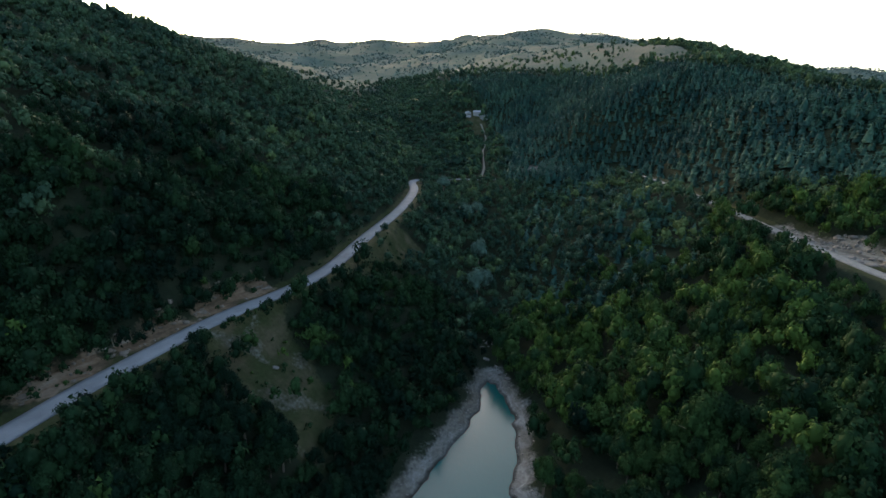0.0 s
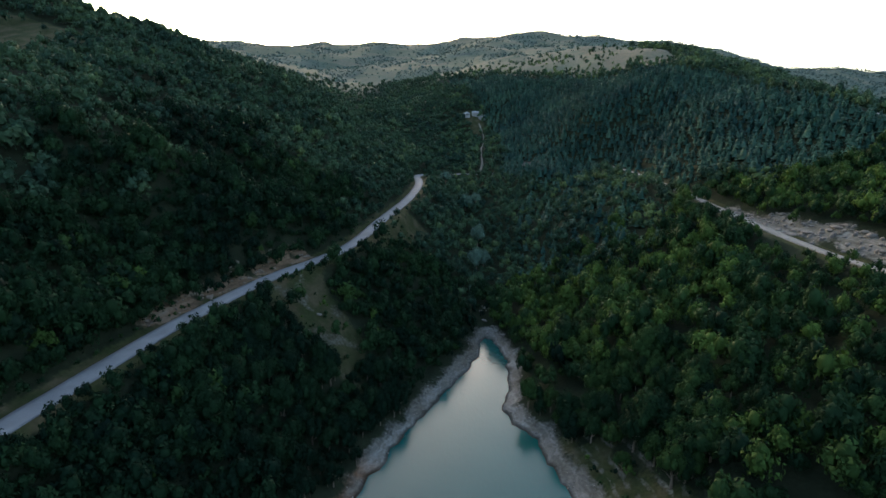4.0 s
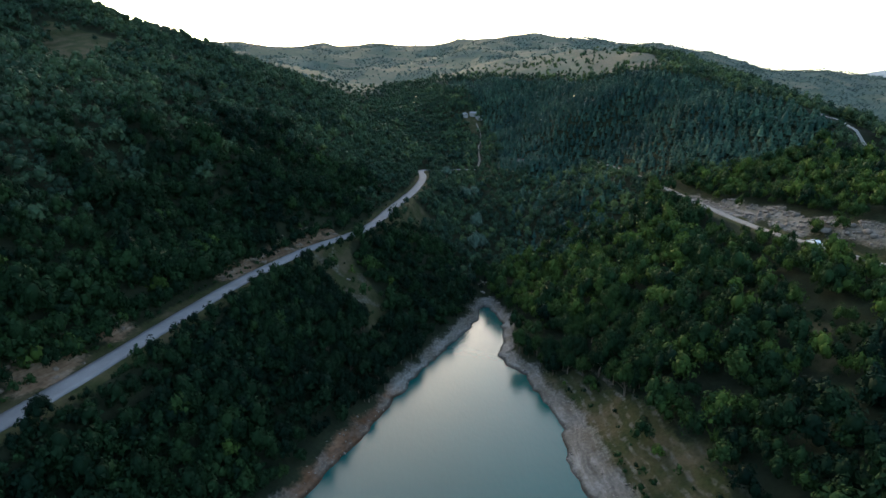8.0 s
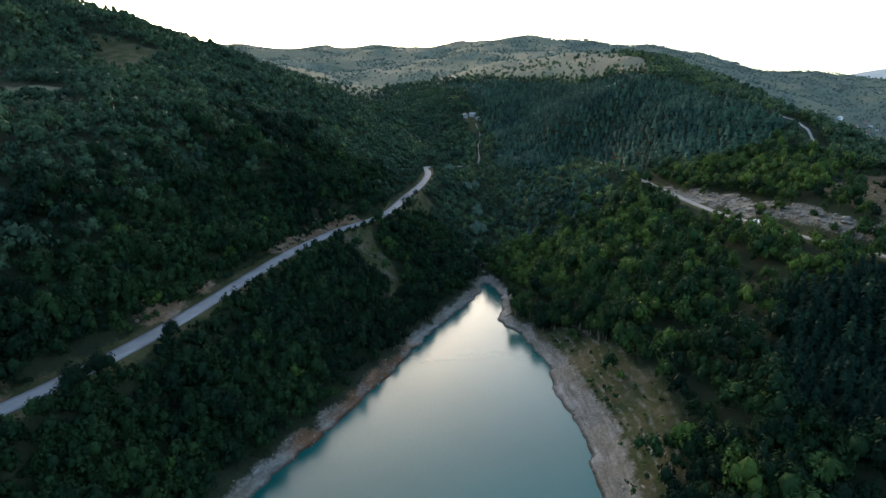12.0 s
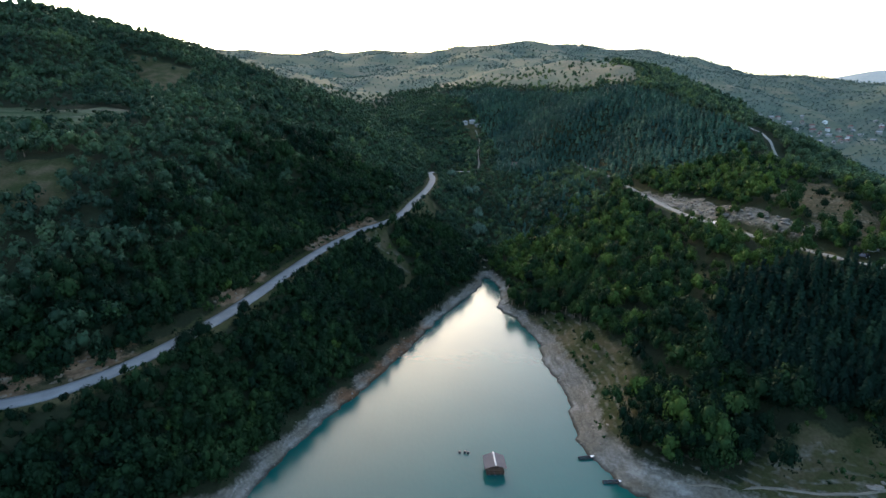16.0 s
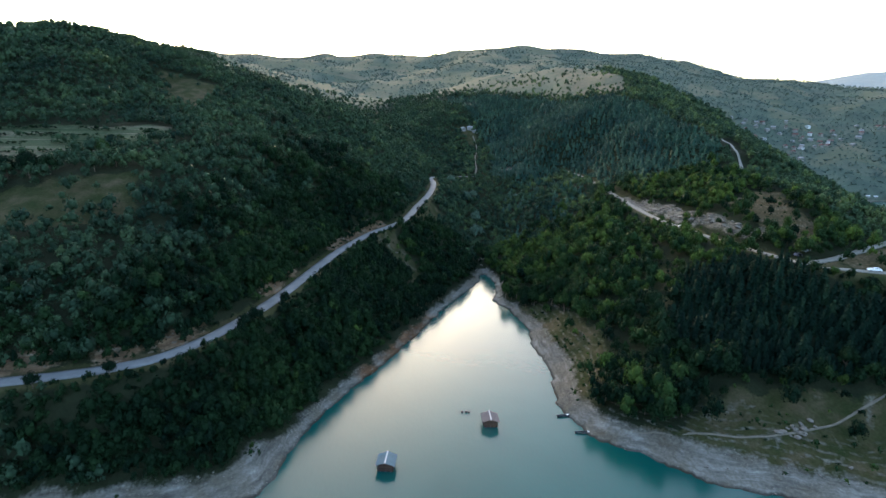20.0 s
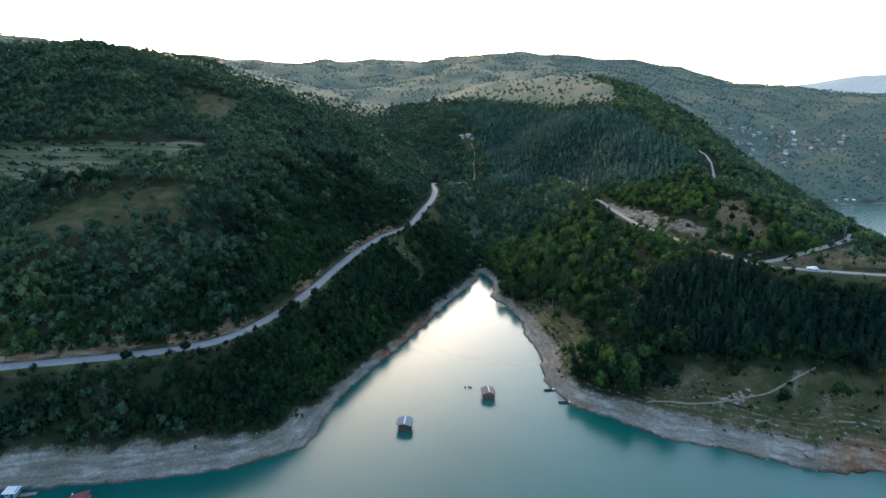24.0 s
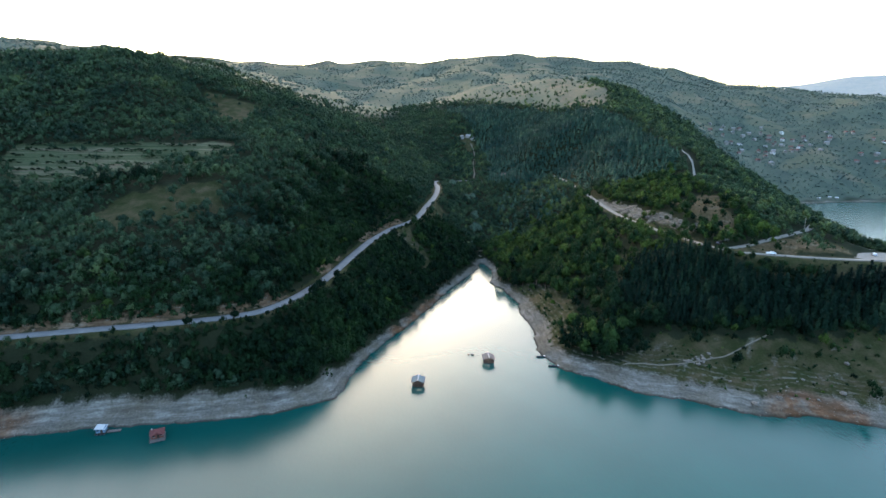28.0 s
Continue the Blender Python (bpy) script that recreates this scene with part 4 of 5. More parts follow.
def pole(points, radii, sides=8):
    v, f = tube(points, radii, sides)
    bm = bmesh.new()
    vs = [bm.verts.new(p) for p in v]
    for q in f:
        bm.faces.new([vs[i] for i in q])
    bm.faces.new(vs[-sides:])
    return bm


def corrugated(length, width, pitch, thick=0.03):
    """A ribbed sheet, ribs along y, lying in the plane z 0 from x 0 to width."""
    bm = bmesh.new()
    k = max(4, int(width / 0.22)) * 2
    top, low = [], []
    for i in range(k + 1):
        x, z = width * i / k, (0.025 if i % 2 else -0.025)
        top.append([bm.verts.new((x, y, z + thick)) for y in (-length / 2, length / 2)])
        low.append([bm.verts.new((x, y, z)) for y in (-length / 2, length / 2)])
    for i in range(k):
        bm.faces.new((top[i][0], top[i + 1][0], top[i + 1][1], top[i][1]))
        bm.faces.new((low[i][0], low[i][1], low[i + 1][1], low[i + 1][0]))
        bm.faces.new((top[i][0], low[i][0], low[i + 1][0], top[i + 1][0]))
        bm.faces.new((top[i][1], top[i + 1][1], low[i + 1][1], low[i][1]))
    for i in (0, k):
        bm.faces.new((top[i][0], top[i][1], low[i][1], low[i][0]))
    bmesh.ops.transform(bm, matrix=pose(0, 0, 0, 0, pitch, 0), verts=bm.verts)
    return bm


def raised(bm, at):
    bmesh.ops.translate(bm, vec=at, verts=bm.verts)
    return bm


PALE_PLANK = simple("pale_weathered_planks", (0.13, 0.115, 0.105), 0.85, 0, 2.0)
# Near black: the shade under the shelter roofs is put into this wood.
PLANK = simple("shaded_weathered_planks", (0.020, 0.017, 0.015), 0.85, 0, 2.0)
DARK_WOOD = simple("dark_stained_wood", (0.03, 0.021, 0.016), 0.8, 0, 2.0)
STEEL_BLUE = simple("blue_grey_sheet_metal", (0.050, 0.092, 0.112), 0.65, 0.0, 0.8, 0.2)
BROWN_SHEET = simple("brown_grey_sheet_metal", (0.062, 0.056, 0.062), 0.65, 0.0, 0.8, 0.2)
CAP = simple("pale_ridge_metal", (0.36, 0.36, 0.35), 0.5, 0.0)
BARREL = simple("blue_plastic_barrel", (0.03, 0.06, 0.10), 0.5)
BLACK = simple("black_plastic", (0.02, 0.02, 0.022), 0.5)
RED_TILE = simple("red_brown_roof_tiles", (0.105, 0.035, 0.032), 0.8, 0, 1.5)
RED_WOOD = simple("red_brown_boards", (0.15, 0.06, 0.045), 0.75)
WHITE = simple("chalky_white_paint", (0.42, 0.43, 0.43), 0.6, 0, 1.0, 0.15)
BLUE_WOOD = simple("faded_blue_boards", (0.10, 0.17, 0.24), 0.7)
GLASS = simple("dark_window_glass", (0.02, 0.025, 0.03), 0.08)
TYRE = simple("tyre_rubber", (0.015, 0.015, 0.015), 0.85)
RIM = simple("alloy_rim", (0.4, 0.4, 0.4), 0.35, 0.8)
POLE_WOOD = simple("grey_utility_pole", (0.20, 0.18, 0.16), 0.85)
CERAMIC = simple("brown_ceramic", (0.12, 0.06, 0.04), 0.3)


def deck(parent, sx, sy, z, planks, mat=None):
    for i in range(planks):
        w = sx / planks
        part("plank", box(w - 0.03, sy * (1 - 0.01 * (i % 3)), 0.05, (-sx / 2 + w * (i + 0.5), 0, z), 0.008), mat or PLANK, parent)
    for y in (-sy * 0.4, 0, sy * 0.4):
        part("bearer", box(sx * 0.98, 0.1, 0.14, (0, y, z - 0.1), 0.01), DARK_WOOD, parent)


def floats_under(parent, sx, sy, rows, cols):
    for i in range(rows):
        for j in range(cols):
            part("float_barrel", drum(0.29, 0.9, (-sx / 2 + sx * (i + 0.5) / rows, -sy / 2 + sy * (j + 0.5) / cols, 0.02)), BARREL, parent)


def floating_shelter(x, y, turn, roof_mat, label):
    hut = new("floating_shelter")
    hut.matrix_world = pose(x, y, 0, 0, 0, turn) @ Matrix.Scale(0.88, 4)
    floats_under(hut, 5.0, 5.0, 3, 4)
    deck(hut, 5.2, 5.2, 0.44, 16)
    for sx in (-1, 1):
        for sy in (-1, 0, 1):
            part("post", box(0.13, 0.13, 2.1, (sx * 2.4, sy * 2.4, 1.5), 0.01), DARK_WOOD, hut)
        part("beam", box(0.14, 5.5, 0.16, (sx * 2.4, 0, 2.6), 0.01), DARK_WOOD, hut)
        part("side_board", box(0.04, 4.6, 0.35, (sx * 2.4, 0, 0.72), 0.006), DARK_WOOD, hut)
        part("side_rail", box(0.06, 4.8, 0.08, (sx * 2.42, 0, 1.35), 0.01), DARK_WOOD, hut)
        sheet_bm = corrugated(5.9, 3.35, 21 if sx > 0 else 0)
        if sx < 0:
            bmesh.ops.transform(sheet_bm, matrix=pose(0, 0, 0, 0, 21, 180), verts=sheet_bm.verts)
        bmesh.ops.transform(sheet_bm, matrix=Matrix.Translation((0, 0, 3.66)), verts=sheet_bm.verts)
        part("roof_panel", sheet_bm, roof_mat, hut)
    for sy in (-2.4, 2.4):
        part("tie_beam", box(4.9, 0.12, 0.14, (0, sy, 2.62), 0.01), DARK_WOOD, hut)
    cap = bmesh.new()
    rows = [[cap.verts.new((cx, cy, cz)) for cx, cz in ((-0.24, 3.62), (-0.1, 3.70), (0, 3.75), (0.1, 3.70), (0.24, 3.62))] for cy in (-3.0, 3.0)]
    for i in range(4):
        cap.faces.new((rows[0][i], rows[0][i + 1], rows[1][i + 1], rows[1][i]))
    part("ridge_cap", cap, CAP, hut, "pale metal ridge cap")
    part("railing", box(4.8, 0.06, 0.08, (0, -2.45, 1.35), 0.01), DARK_WOOD, hut)
    part("bench", box(3.6, 0.4, 0.06, (0, 1.6, 0.95), 0.01), DARK_WOOD, hut)
    for bx_ in (-1.5, 1.5):
        part("bench_leg", box(0.08, 0.35, 0.46, (bx_, 1.6, 0.69)), RED_WOOD, hut)
    return tagged(hut, label, "floating shelter", "shelters afloat in the arm")


def hip_roof(sx, sy, z0, rise, thick=0.1):
    bm = bmesh.new()
    ridge = max(0.3, sx / 2 - sy / 2 * 0.8)
    for dz in (0, -thick):
        c = [bm.verts.new((a * sx / 2, b * sy / 2, z0 + dz)) for a, b in ((-1, -1), (1, -1), (1, 1), (-1, 1))]
        r = [bm.verts.new((-ridge, 0, z0 + rise + dz)), bm.verts.new((ridge, 0, z0 + rise + dz))]
        for f in ((c[0], c[1], r[1], r[0]), (c[1], c[2], r[1]), (c[2], c[3], r[0], r[1]), (c[3], c[0], r[0])):
            bm.faces.new(f)
        if dz == 0:
            top = c
    for i in range(4):
        bm.faces.new((top[i], top[(i + 1) % 4], c[(i + 1) % 4], c[i]))
    return bm


def raft_cabin(x, y, turn):
    hut = new("raft_cabin")
    hut.matrix_world = pose(x, y, 0, 0, 0, turn) @ Matrix.Scale(0.77, 4)
    floats_under(hut, 5.6, 6.6, 4, 5)
    deck(hut, 6.0, 7.0, 0.44, 18, PALE_PLANK)
    body = part("cabin_wall", box(4.6, 3.6, 2.1, (0, 0.9, 1.5), 0.02), RED_WOOD, hut, "red-brown boarded wall")
    part("door", box(0.85, 0.06, 1.8, (0.3, -0.93, 1.38), 0.01), DARK_WOOD, body)
    for wx in (-1.4, 1.55):
        pane = part("window", box(0.9, 0.05, 0.7, (wx, -0.93, 1.75), 0.01), GLASS, body)
        part("window_sill", box(1.05, 0.14, 0.06, (wx, -0.97, 1.36), 0.01), WHITE, pane)
    part("roof", raised(hip_roof(5.8, 4.9, 2.6, 1.35), (0, 0.9, 0)), RED_TILE, hut, "weathered red tiled hip roof")
    gable = bmesh.new()
    rows = [[gable.verts.new((gx_, gy_, gz_)) for gx_, gz_ in ((-2.6, 2.5), (0, 4.05), (2.6, 2.5))] for gy_ in (-2.8, 0.9)]
    low = [[gable.verts.new((v.co.x, v.co.y, v.co.z - 0.09)) for v in r] for r in rows]
    for i in range(2):
        gable.faces.new((rows[0][i], rows[0][i + 1], rows[1][i + 1], rows[1][i]))
        gable.faces.new((low[0][i], low[1][i], low[1][i + 1], low[0][i + 1]))
        for r, q in ((rows[0], low[0]), (rows[1], low[1])):
            gable.faces.new((r[i], q[i], q[i + 1], r[i + 1]))
    part("porch_roof", gable, RED_TILE, hut)
    for px_ in (-2.4, 2.4):
        part("porch_post", box(0.11, 0.11, 2.05, (px_, -2.45, 1.5), 0.01), DARK_WOOD, hut)
    for sx in (-1, 1):
        part("railing", box(0.06, 2.4, 0.08, (sx * 2.85, -2.1, 1.35), 0.01), PLANK, hut)
        for py_ in (-3.2, -1.0):
            part("rail_post", box(0.07, 0.07, 0.95, (sx * 2.85, py_, 0.92)), PLANK, hut)
    part("chimney", box(0.35, 0.35, 0.9, (-2.0, 2.2, 3.4), 0.02), WHITE, hut)
    return tagged(hut, "red-roofed raft cabin moored by the bank", "raft cabin")


def raft_hut(x, y, turn):
    hut = new("raft_hut")
    hut.matrix_world = pose(x, y, 0, 0, 0, turn) @ Matrix.Scale(0.92, 4)
    floats_under(hut, 3.4, 3.4, 3, 3)
    deck(hut, 3.8, 3.8, 0.44, 12)
    wall = part("hut_wall", box(2.9, 2.4, 1.7, (-0.1, 0.4, 1.3), 0.02), BLUE_WOOD, hut, "faded blue boarded wall")
    part("door", box(0.75, 0.05, 1.5, (0.3, -0.82, 1.22), 0.01), DARK_WOOD, wall)
    part("window", box(0.7, 0.05, 0.5, (-0.85, -0.82, 1.5), 0.01), GLASS, wall)
    lid = corrugated(3.4, 3.6, 8)
    part("roof_panel", raised(lid, (-1.9, 0.3, 2.52)), WHITE, hut, "white sheet-metal lean-to roof")
    jetty = part("jetty_beam", box(4.6, 0.12, 0.14, (4.1, -0.6, 0.32), 0.01), DARK_WOOD, hut)
    part("jetty_beam", box(4.6, 0.12, 0.14, (4.1, 0.5, 0.32), 0.01), DARK_WOOD, hut)
    for i in range(15):
        part("jetty_plank", box(0.27, 1.4, 0.05, (2.0 + 0.3 * i, -0.05, 0.43), 0.006), PALE_PLANK, jetty)
    for i in range(4):
        part("jetty_float", drum(0.26, 1.1, (2.5 + 1.1 * i, -0.05, 0.02)), BLACK, hut)
    return tagged(hut, "white-roofed blue raft hut with a plank jetty", "raft hut")


def rowing_boat(x, y, turn, length, label):
    boat = new("rowing_boat")
    boat.matrix_world = pose(x, y, 0.02, 0, 0, turn)
    stations = 11
    outer = bmesh.new()
    rows = []
    for k in range(stations):
        s = k / (stations - 1)
        half = 0.62 * (0.72 + 0.6 * s - 1.3 * max(0, s - 0.35) ** 1.6 - 0.1 * s)
        half = max(0.04, half * (1 if s < 0.97 else 0.3))
        sheer, keel = 0.42 + 0.18 * s ** 2, -0.12 + 0.2 * max(0, s - 0.75) * 2
        xx = (s - 0.5) * length
        prof = [(half, sheer), (half * 0.92, 0.12), (half * 0.6, keel), (0, keel - 0.03), (-half * 0.6, keel), (-half * 0.92, 0.12), (-half, sheer)]
        ins = [(-half * 0.88, sheer - 0.01), (-half * 0.8, 0.16), (-half * 0.5, keel + 0.08), (half * 0.5, keel + 0.08), (half * 0.8, 0.16), (half * 0.88, sheer - 0.01)]
        rows.append([outer.verts.new((xx, py_, pz_)) for py_, pz_ in prof + ins])
    m_ = len(rows[0])
    for a, b in zip(rows[:-1], rows[1:]):
        for i in range(m_):
            outer.faces.new((a[i], a[(i + 1) % m_], b[(i + 1) % m_], b[i]))
    outer.faces.new(rows[0][:7])
    outer.faces.new(rows[-1][:7])
    part("hull", outer, DARK_BOAT, boat, "dark painted hull")
    for s in (-0.28, 0.0, 0.22):
        part("thwart", box(0.24, 1.0, 0.04, (s * length, 0, 0.33), 0.01), PLANK, boat)
    bow = bmesh.new()
    pts = [bow.verts.new(q) for q in ((length * 0.26, -0.46, 0.52), (length * 0.26, 0.46, 0.52), (length * 0.49, 0.06, 0.63), (length * 0.49, -0.06, 0.63))]
    bow.faces.new(pts)
    ext = bmesh.ops.extrude_face_region(bow, geom=list(bow.faces))
    bmesh.ops.translate(bow, vec=(0, 0, 0.04), verts=[v for v in ext["geom"] if isinstance(v, bmesh.types.BMVert)])
    part("bow_deck", bow, WHITE, boat, "white painted bow deck")
    part("transom_board", box(0.06, 0.9, 0.3, (-length * 0.5 + 0.02, 0, 0.28), 0.01), PLANK, boat)
    return tagged(boat, label, "boat", "boats drawn up to the bank")


DARK_BOAT = simple("dark_boat_paint", (0.025, 0.03, 0.034), 0.5)
floating_shelter(-0.8, -24.6, 2, BROWN_SHEET, "open wooden floating shelter with brown-grey metal roof")
floating_shelter(-31.8, -45.2, -4, STEEL_BLUE, "open wooden floating shelter with blue-grey metal roof")
raft_cabin(-117.4, -80.6, 26)
raft_hut(-137.4, -77.8, 12)
rowing_boat(24.0, -20.0, 8, 4.3, "dark rowing boat with white bow touching the shore")
rowing_boat(28.0, -29.0, 2, 5.2, "long dark rowing boat lying against the shore")
for fx, fy in ((-9.3, -18.2), (-7.9, -18.1), (-7.1, -18.4)):
    buoy = new("mooring_float")
    buoy.matrix_world = pose(fx, fy, 0.05, 0, 0, 40 * fx)
    part("drum", drum(0.33, 0.85, (0, 0, 0.1), "z"), BLACK, buoy)
    part("mooring_ring", pole([(0, -0.1, 0.5), (0, -0.08, 0.66), (0, 0.08, 0.66), (0, 0.1, 0.5)], (0.025,) * 4, 6), RIM, buoy)
    tagged(buoy, "black floating drum moored in the arm", "float", "floats beside the shelter")


# ---- vehicles ----
def car(x, y, turn, paint, label, van=False):
    z, _ = land(np.array([float(x)]), np.array([float(y)]))
    thing = new("car")
    thing.matrix_world = pose(x, y, float(z[0]) + 0.36, 0, 0, turn)
    prof = [(-2.15, 0.35), (-2.1, 0.75), (-1.75, 0.95), (-1.35, 1.42), (0.35, 1.45), (1.05, 0.95), (2.0, 0.82), (2.15, 0.55), (2.12, 0.3)]
    if van:
        prof = [(-2.4, 0.35), (-2.42, 1.0), (-2.35, 1.85), (0.9, 1.9), (1.6, 1.1), (2.3, 0.9), (2.4, 0.5), (2.35, 0.3)]
    bm = bmesh.new()
    sides = [[bm.verts.new((px_, s * (0.86 if pz_ < 1.0 else 0.72), pz_)) for px_, pz_ in prof] for s in (-1, 1)]
    k = len(prof)
    bm.faces.new(sides[0])
    bm.faces.new(sides[1])
    for i in range(k):
        bm.faces.new((sides[0][i], sides[0][(i + 1) % k], sides[1][(i + 1) % k], sides[1][i]))
    bmesh.ops.bevel(bm, geom=list(bm.edges), offset=0.05, segments=1, affect="EDGES")
    body = part("body", bm, paint, thing)
    top = 1.28 if not van else 1.6
    for s in (-1, 1):
        part("side_window", box(1.5, 0.03, 0.32, (-0.5, s * 0.775, top - 0.1)), GLASS, body)
        part("headlight", box(0.06, 0.3, 0.14, (2.12 if not van else 2.37, s * 0.6, 0.66)), WHITE, body)
    part("windscreen", box(0.04, 1.3, 0.55, (0.72 if not van else 1.24, 0, 1.22 if not van else 1.5), 0.0, pose(0, 0, 0, 0, -52 if not van else -42)), GLASS, body)
    for wx in (-1.35, 1.35):
        for s in (-1, 1):
            wheel = part("wheel", drum(0.31, 0.2, (wx, s * 0.78, 0.31)), TYRE, thing)
            part("rim", drum(0.18, 0.23, (wx, s * 0.78, 0.31)), RIM, wheel)
    return tagged(thing, label, "car", "cars by the gravel road")


WHITE_CAR, DARK_CAR, SILVER_CAR = simple("white_car_paint", (0.65, 0.66, 0.67), 0.25), simple("black_car_paint", (0.02, 0.02, 0.025), 0.2), simple("silver_car_paint", (0.35, 0.36, 0.38), 0.25, 0.5)
car(107.2, 81, 98, WHITE_CAR, "white hatchback on the gravel road")
car(144, 9.2, 162, WHITE_CAR, "white estate car on the gravel road")
car(127.5, 26.5, 30, DARK_CAR, "dark car parked beside the road junction")
car(131.5, 28.0, 25, SILVER_CAR, "silver car parked beside the road junction")
car(199, 11, 60, SILVER_CAR, "silver car parked on the gravel turning place")


def utility_pole(x, y, height, turn):
    z, _ = land(np.array([float(x)]), np.array([float(y)]))
    thing = new("utility_pole")
    thing.matrix_world = pose(x, y, float(z[0]), 0, 0, turn)
    part("mast", pole([(0, 0, -0.5), (0, 0, height * 0.5), (0, 0, height)], (0.15, 0.12, 0.09)), POLE_WOOD, thing)
    arm = part("crossarm", box(1.8, 0.12, 0.12, (0, 0.1, height - 0.5), 0.01), POLE_WOOD, thing)
    for ix in (-0.8, 0, 0.8):
        part("insulator", drum(0.06, 0.2, (ix, 0.1, height - 0.34), "z", 8), CERAMIC, arm)
    return tagged(thing, "weathered wooden utility pole with a crossarm", "utility pole", "poles along the side road")


for ux, uy in ((155, 33), (190, 49), (168, 60)):
    utility_pole(ux, uy, 7.0, 25)


# ---- houses ----
def house(x, y, w, l_, h, turn, wall_mat, roof_mat, label, group):
    z, _ = land(np.array([float(x)]), np.array([float(y)]))
    thing = new("house")
    thing.matrix_world = pose(x, y, float(z[0]) - 1.5, 0, 0, turn)
    wall = part("wall", box(w, l_, h + 1.5, (0, 0, (h + 1.5) / 2)), wall_mat, thing)
    bm = bmesh.new()
    rows = [[bm.verts.new((px_, py_, pz_)) for px_, pz_ in ((-w / 2 - 0.4, h + 1.3), (0, h + 1.5 + w * 0.32), (w / 2 + 0.4, h + 1.3), (0, h + 1.2))] for py_ in (-l_ / 2 - 0.4, l_ / 2 + 0.4)]
    for i in range(4):
        bm.faces.new((rows[0][i], rows[0][(i + 1) % 4], rows[1][(i + 1) % 4], rows[1][i]))
    bm.faces.new(rows[0])
    bm.faces.new(rows[1])
    roof = part("roof", bm, roof_mat, thing)
    part("chimney", box(0.5, 0.5, 1.4, (w * 0.2, l_ * 0.2, h + 1.9 + w * 0.22)), wall_mat, roof)
    for sy in (-1, 1):
        for wx in (-0.22, 0.22):
            part("window", box(0.9, 0.06, 1.1, (wx * w, sy * (l_ / 2 + 0.02), 1.5 + h * 0.55)), GLASS, wall)
    return tagged(thing, label, "house", group)


PLASTER = simple("pale_plaster", (0.20, 0.19, 0.175), 0.9)
GREY_ROOF = simple("grey_slate_roof", (0.18, 0.18, 0.19), 0.7)
rng = np.random.default_rng(44)
VILLAGE_HEARTS = [(560, 745, 12, 24), (552, 668, 14, 28), (600, 690, 12, 34), (690, 718, 12, 45), (780, 770, 7, 40), (764, 642, 5, 20), (650, 760, 6, 40), (540, 604, 4, 16)]
placed = []
for hx, hy, count, spread in VILLAGE_HEARTS:
    for _ in range(count):
        cx, cy = hx + rng.normal(0, spread), hy + rng.normal(0, spread * 0.6)
        if any(math.hypot(cx - a, cy - b_) < 11 for a, b_ in placed) or land(np.array([cx]), np.array([cy]))[1][0] < 14:
            continue
        placed.append((cx, cy))
        pale = rng.uniform() < 0.1
        red = rng.uniform() < 0.55
        house(cx, cy, rng.uniform(4.5, 6.5), rng.uniform(5, 8), rng.uniform(2.4, 4.2), rng.uniform(0, 180), WHITE if pale else PLASTER, RED_TILE if red else (WHITE if rng.uniform() < 0.05 else GREY_ROOF),
              f"small {'white' if pale else 'pale plastered'} village house with {'red tiled' if red else 'grey'} roof", "village across the lake")
for hx, hy, tw in ((16, 478, 20), (25, 480, 70), (31, 474, 40)):
    house(hx, hy, 4.5, 6.5, 2.6, tw, PLASTER, GREY_ROOF, "small grey-roofed farmhouse in the valley glade", "farm in the glade")
for hx, hy in ((566, 506), (590, 515), (602, 516)):
    house(hx, hy, 2.6, 4.2, 1.8, 80, PLASTER, WHITE, "small white hut on the far shore", "huts on the far shore")

# ---- single trees that stand out ----
LONE = [(37, -21, 3.4, 0), (42, -25, 3.8, 0), (47, -28, 4.0, 0), (52, -30, 3.8, 0), (57, -31, 3.6, 0), (44, -17, 4.2, 0), (50, -20, 4.4, 0), (56, -22, 4.2, 0), (49, -11, 4.0, 0), (56, -12, 4.0, 0), (61, -17, 3.6, 1),
        (43, -9, 3.6, 1), (110, -25, 3.6, 1), (-195, 31, 4.6, 0), (-189, 36, 4.0, 0), (-178, 33, 4.8, 0), (-172, 36, 3.6, 1), (-163, 56, 3.4, 3), (-152, 46, 3.4, 1), (-157, 40, 3.2, 1),
        (-77.5, -12, 3.1, 0), (-79, -17, 2.9, 0), (-73, 6, 2.4, 0), (-82, -29, 2.3, 0), (-103, -46, 2.0, 0), (-118, -52, 2.0, 0), (128, 34, 1.9, 0), (134, 40, 2.3, 0), (140, 66, 2.4, 0), (145, 58, 2.6, 0), (150, 50, 2.5, 1), (134, 56, 2.0, 0)]
lx, ly = np.array([q[0] for q in LONE], float), np.array([q[1] for q in LONE], float)
lz, _ = land(lx, ly)
for (x, y, r, tone), z in zip(LONE, lz):
    single_tree("broadleaf_tree", x, y, float(z), r, r * 1.35, x * 0.7, tone, KINDS_FINE, int(abs(x * 7 + y)) % 6, TRUNKS, LEAF,
                "tall yellow-green tree at a field edge" if tone == 3 else "large spreading dark green tree standing free", "large free-standing trees")
for x, y, r in ((13, 213, 5.0), (11, 186, 5.2), (-4, 292, 4.4), (8, 250, 4.2), (14, 256, 3.6), (9, 164, 3.0), (15, 196, 3.8)):
    z, _ = land(np.array([float(x)]), np.array([float(y)]))
    single_tree("willow_tree", x, y, float(z[0]), r, r * 1.4, x, 1, KINDS_FINE, int(y) % 6, TRUNKS, WILLOW, "silvery green willow beside the stream", "willows along the stream")

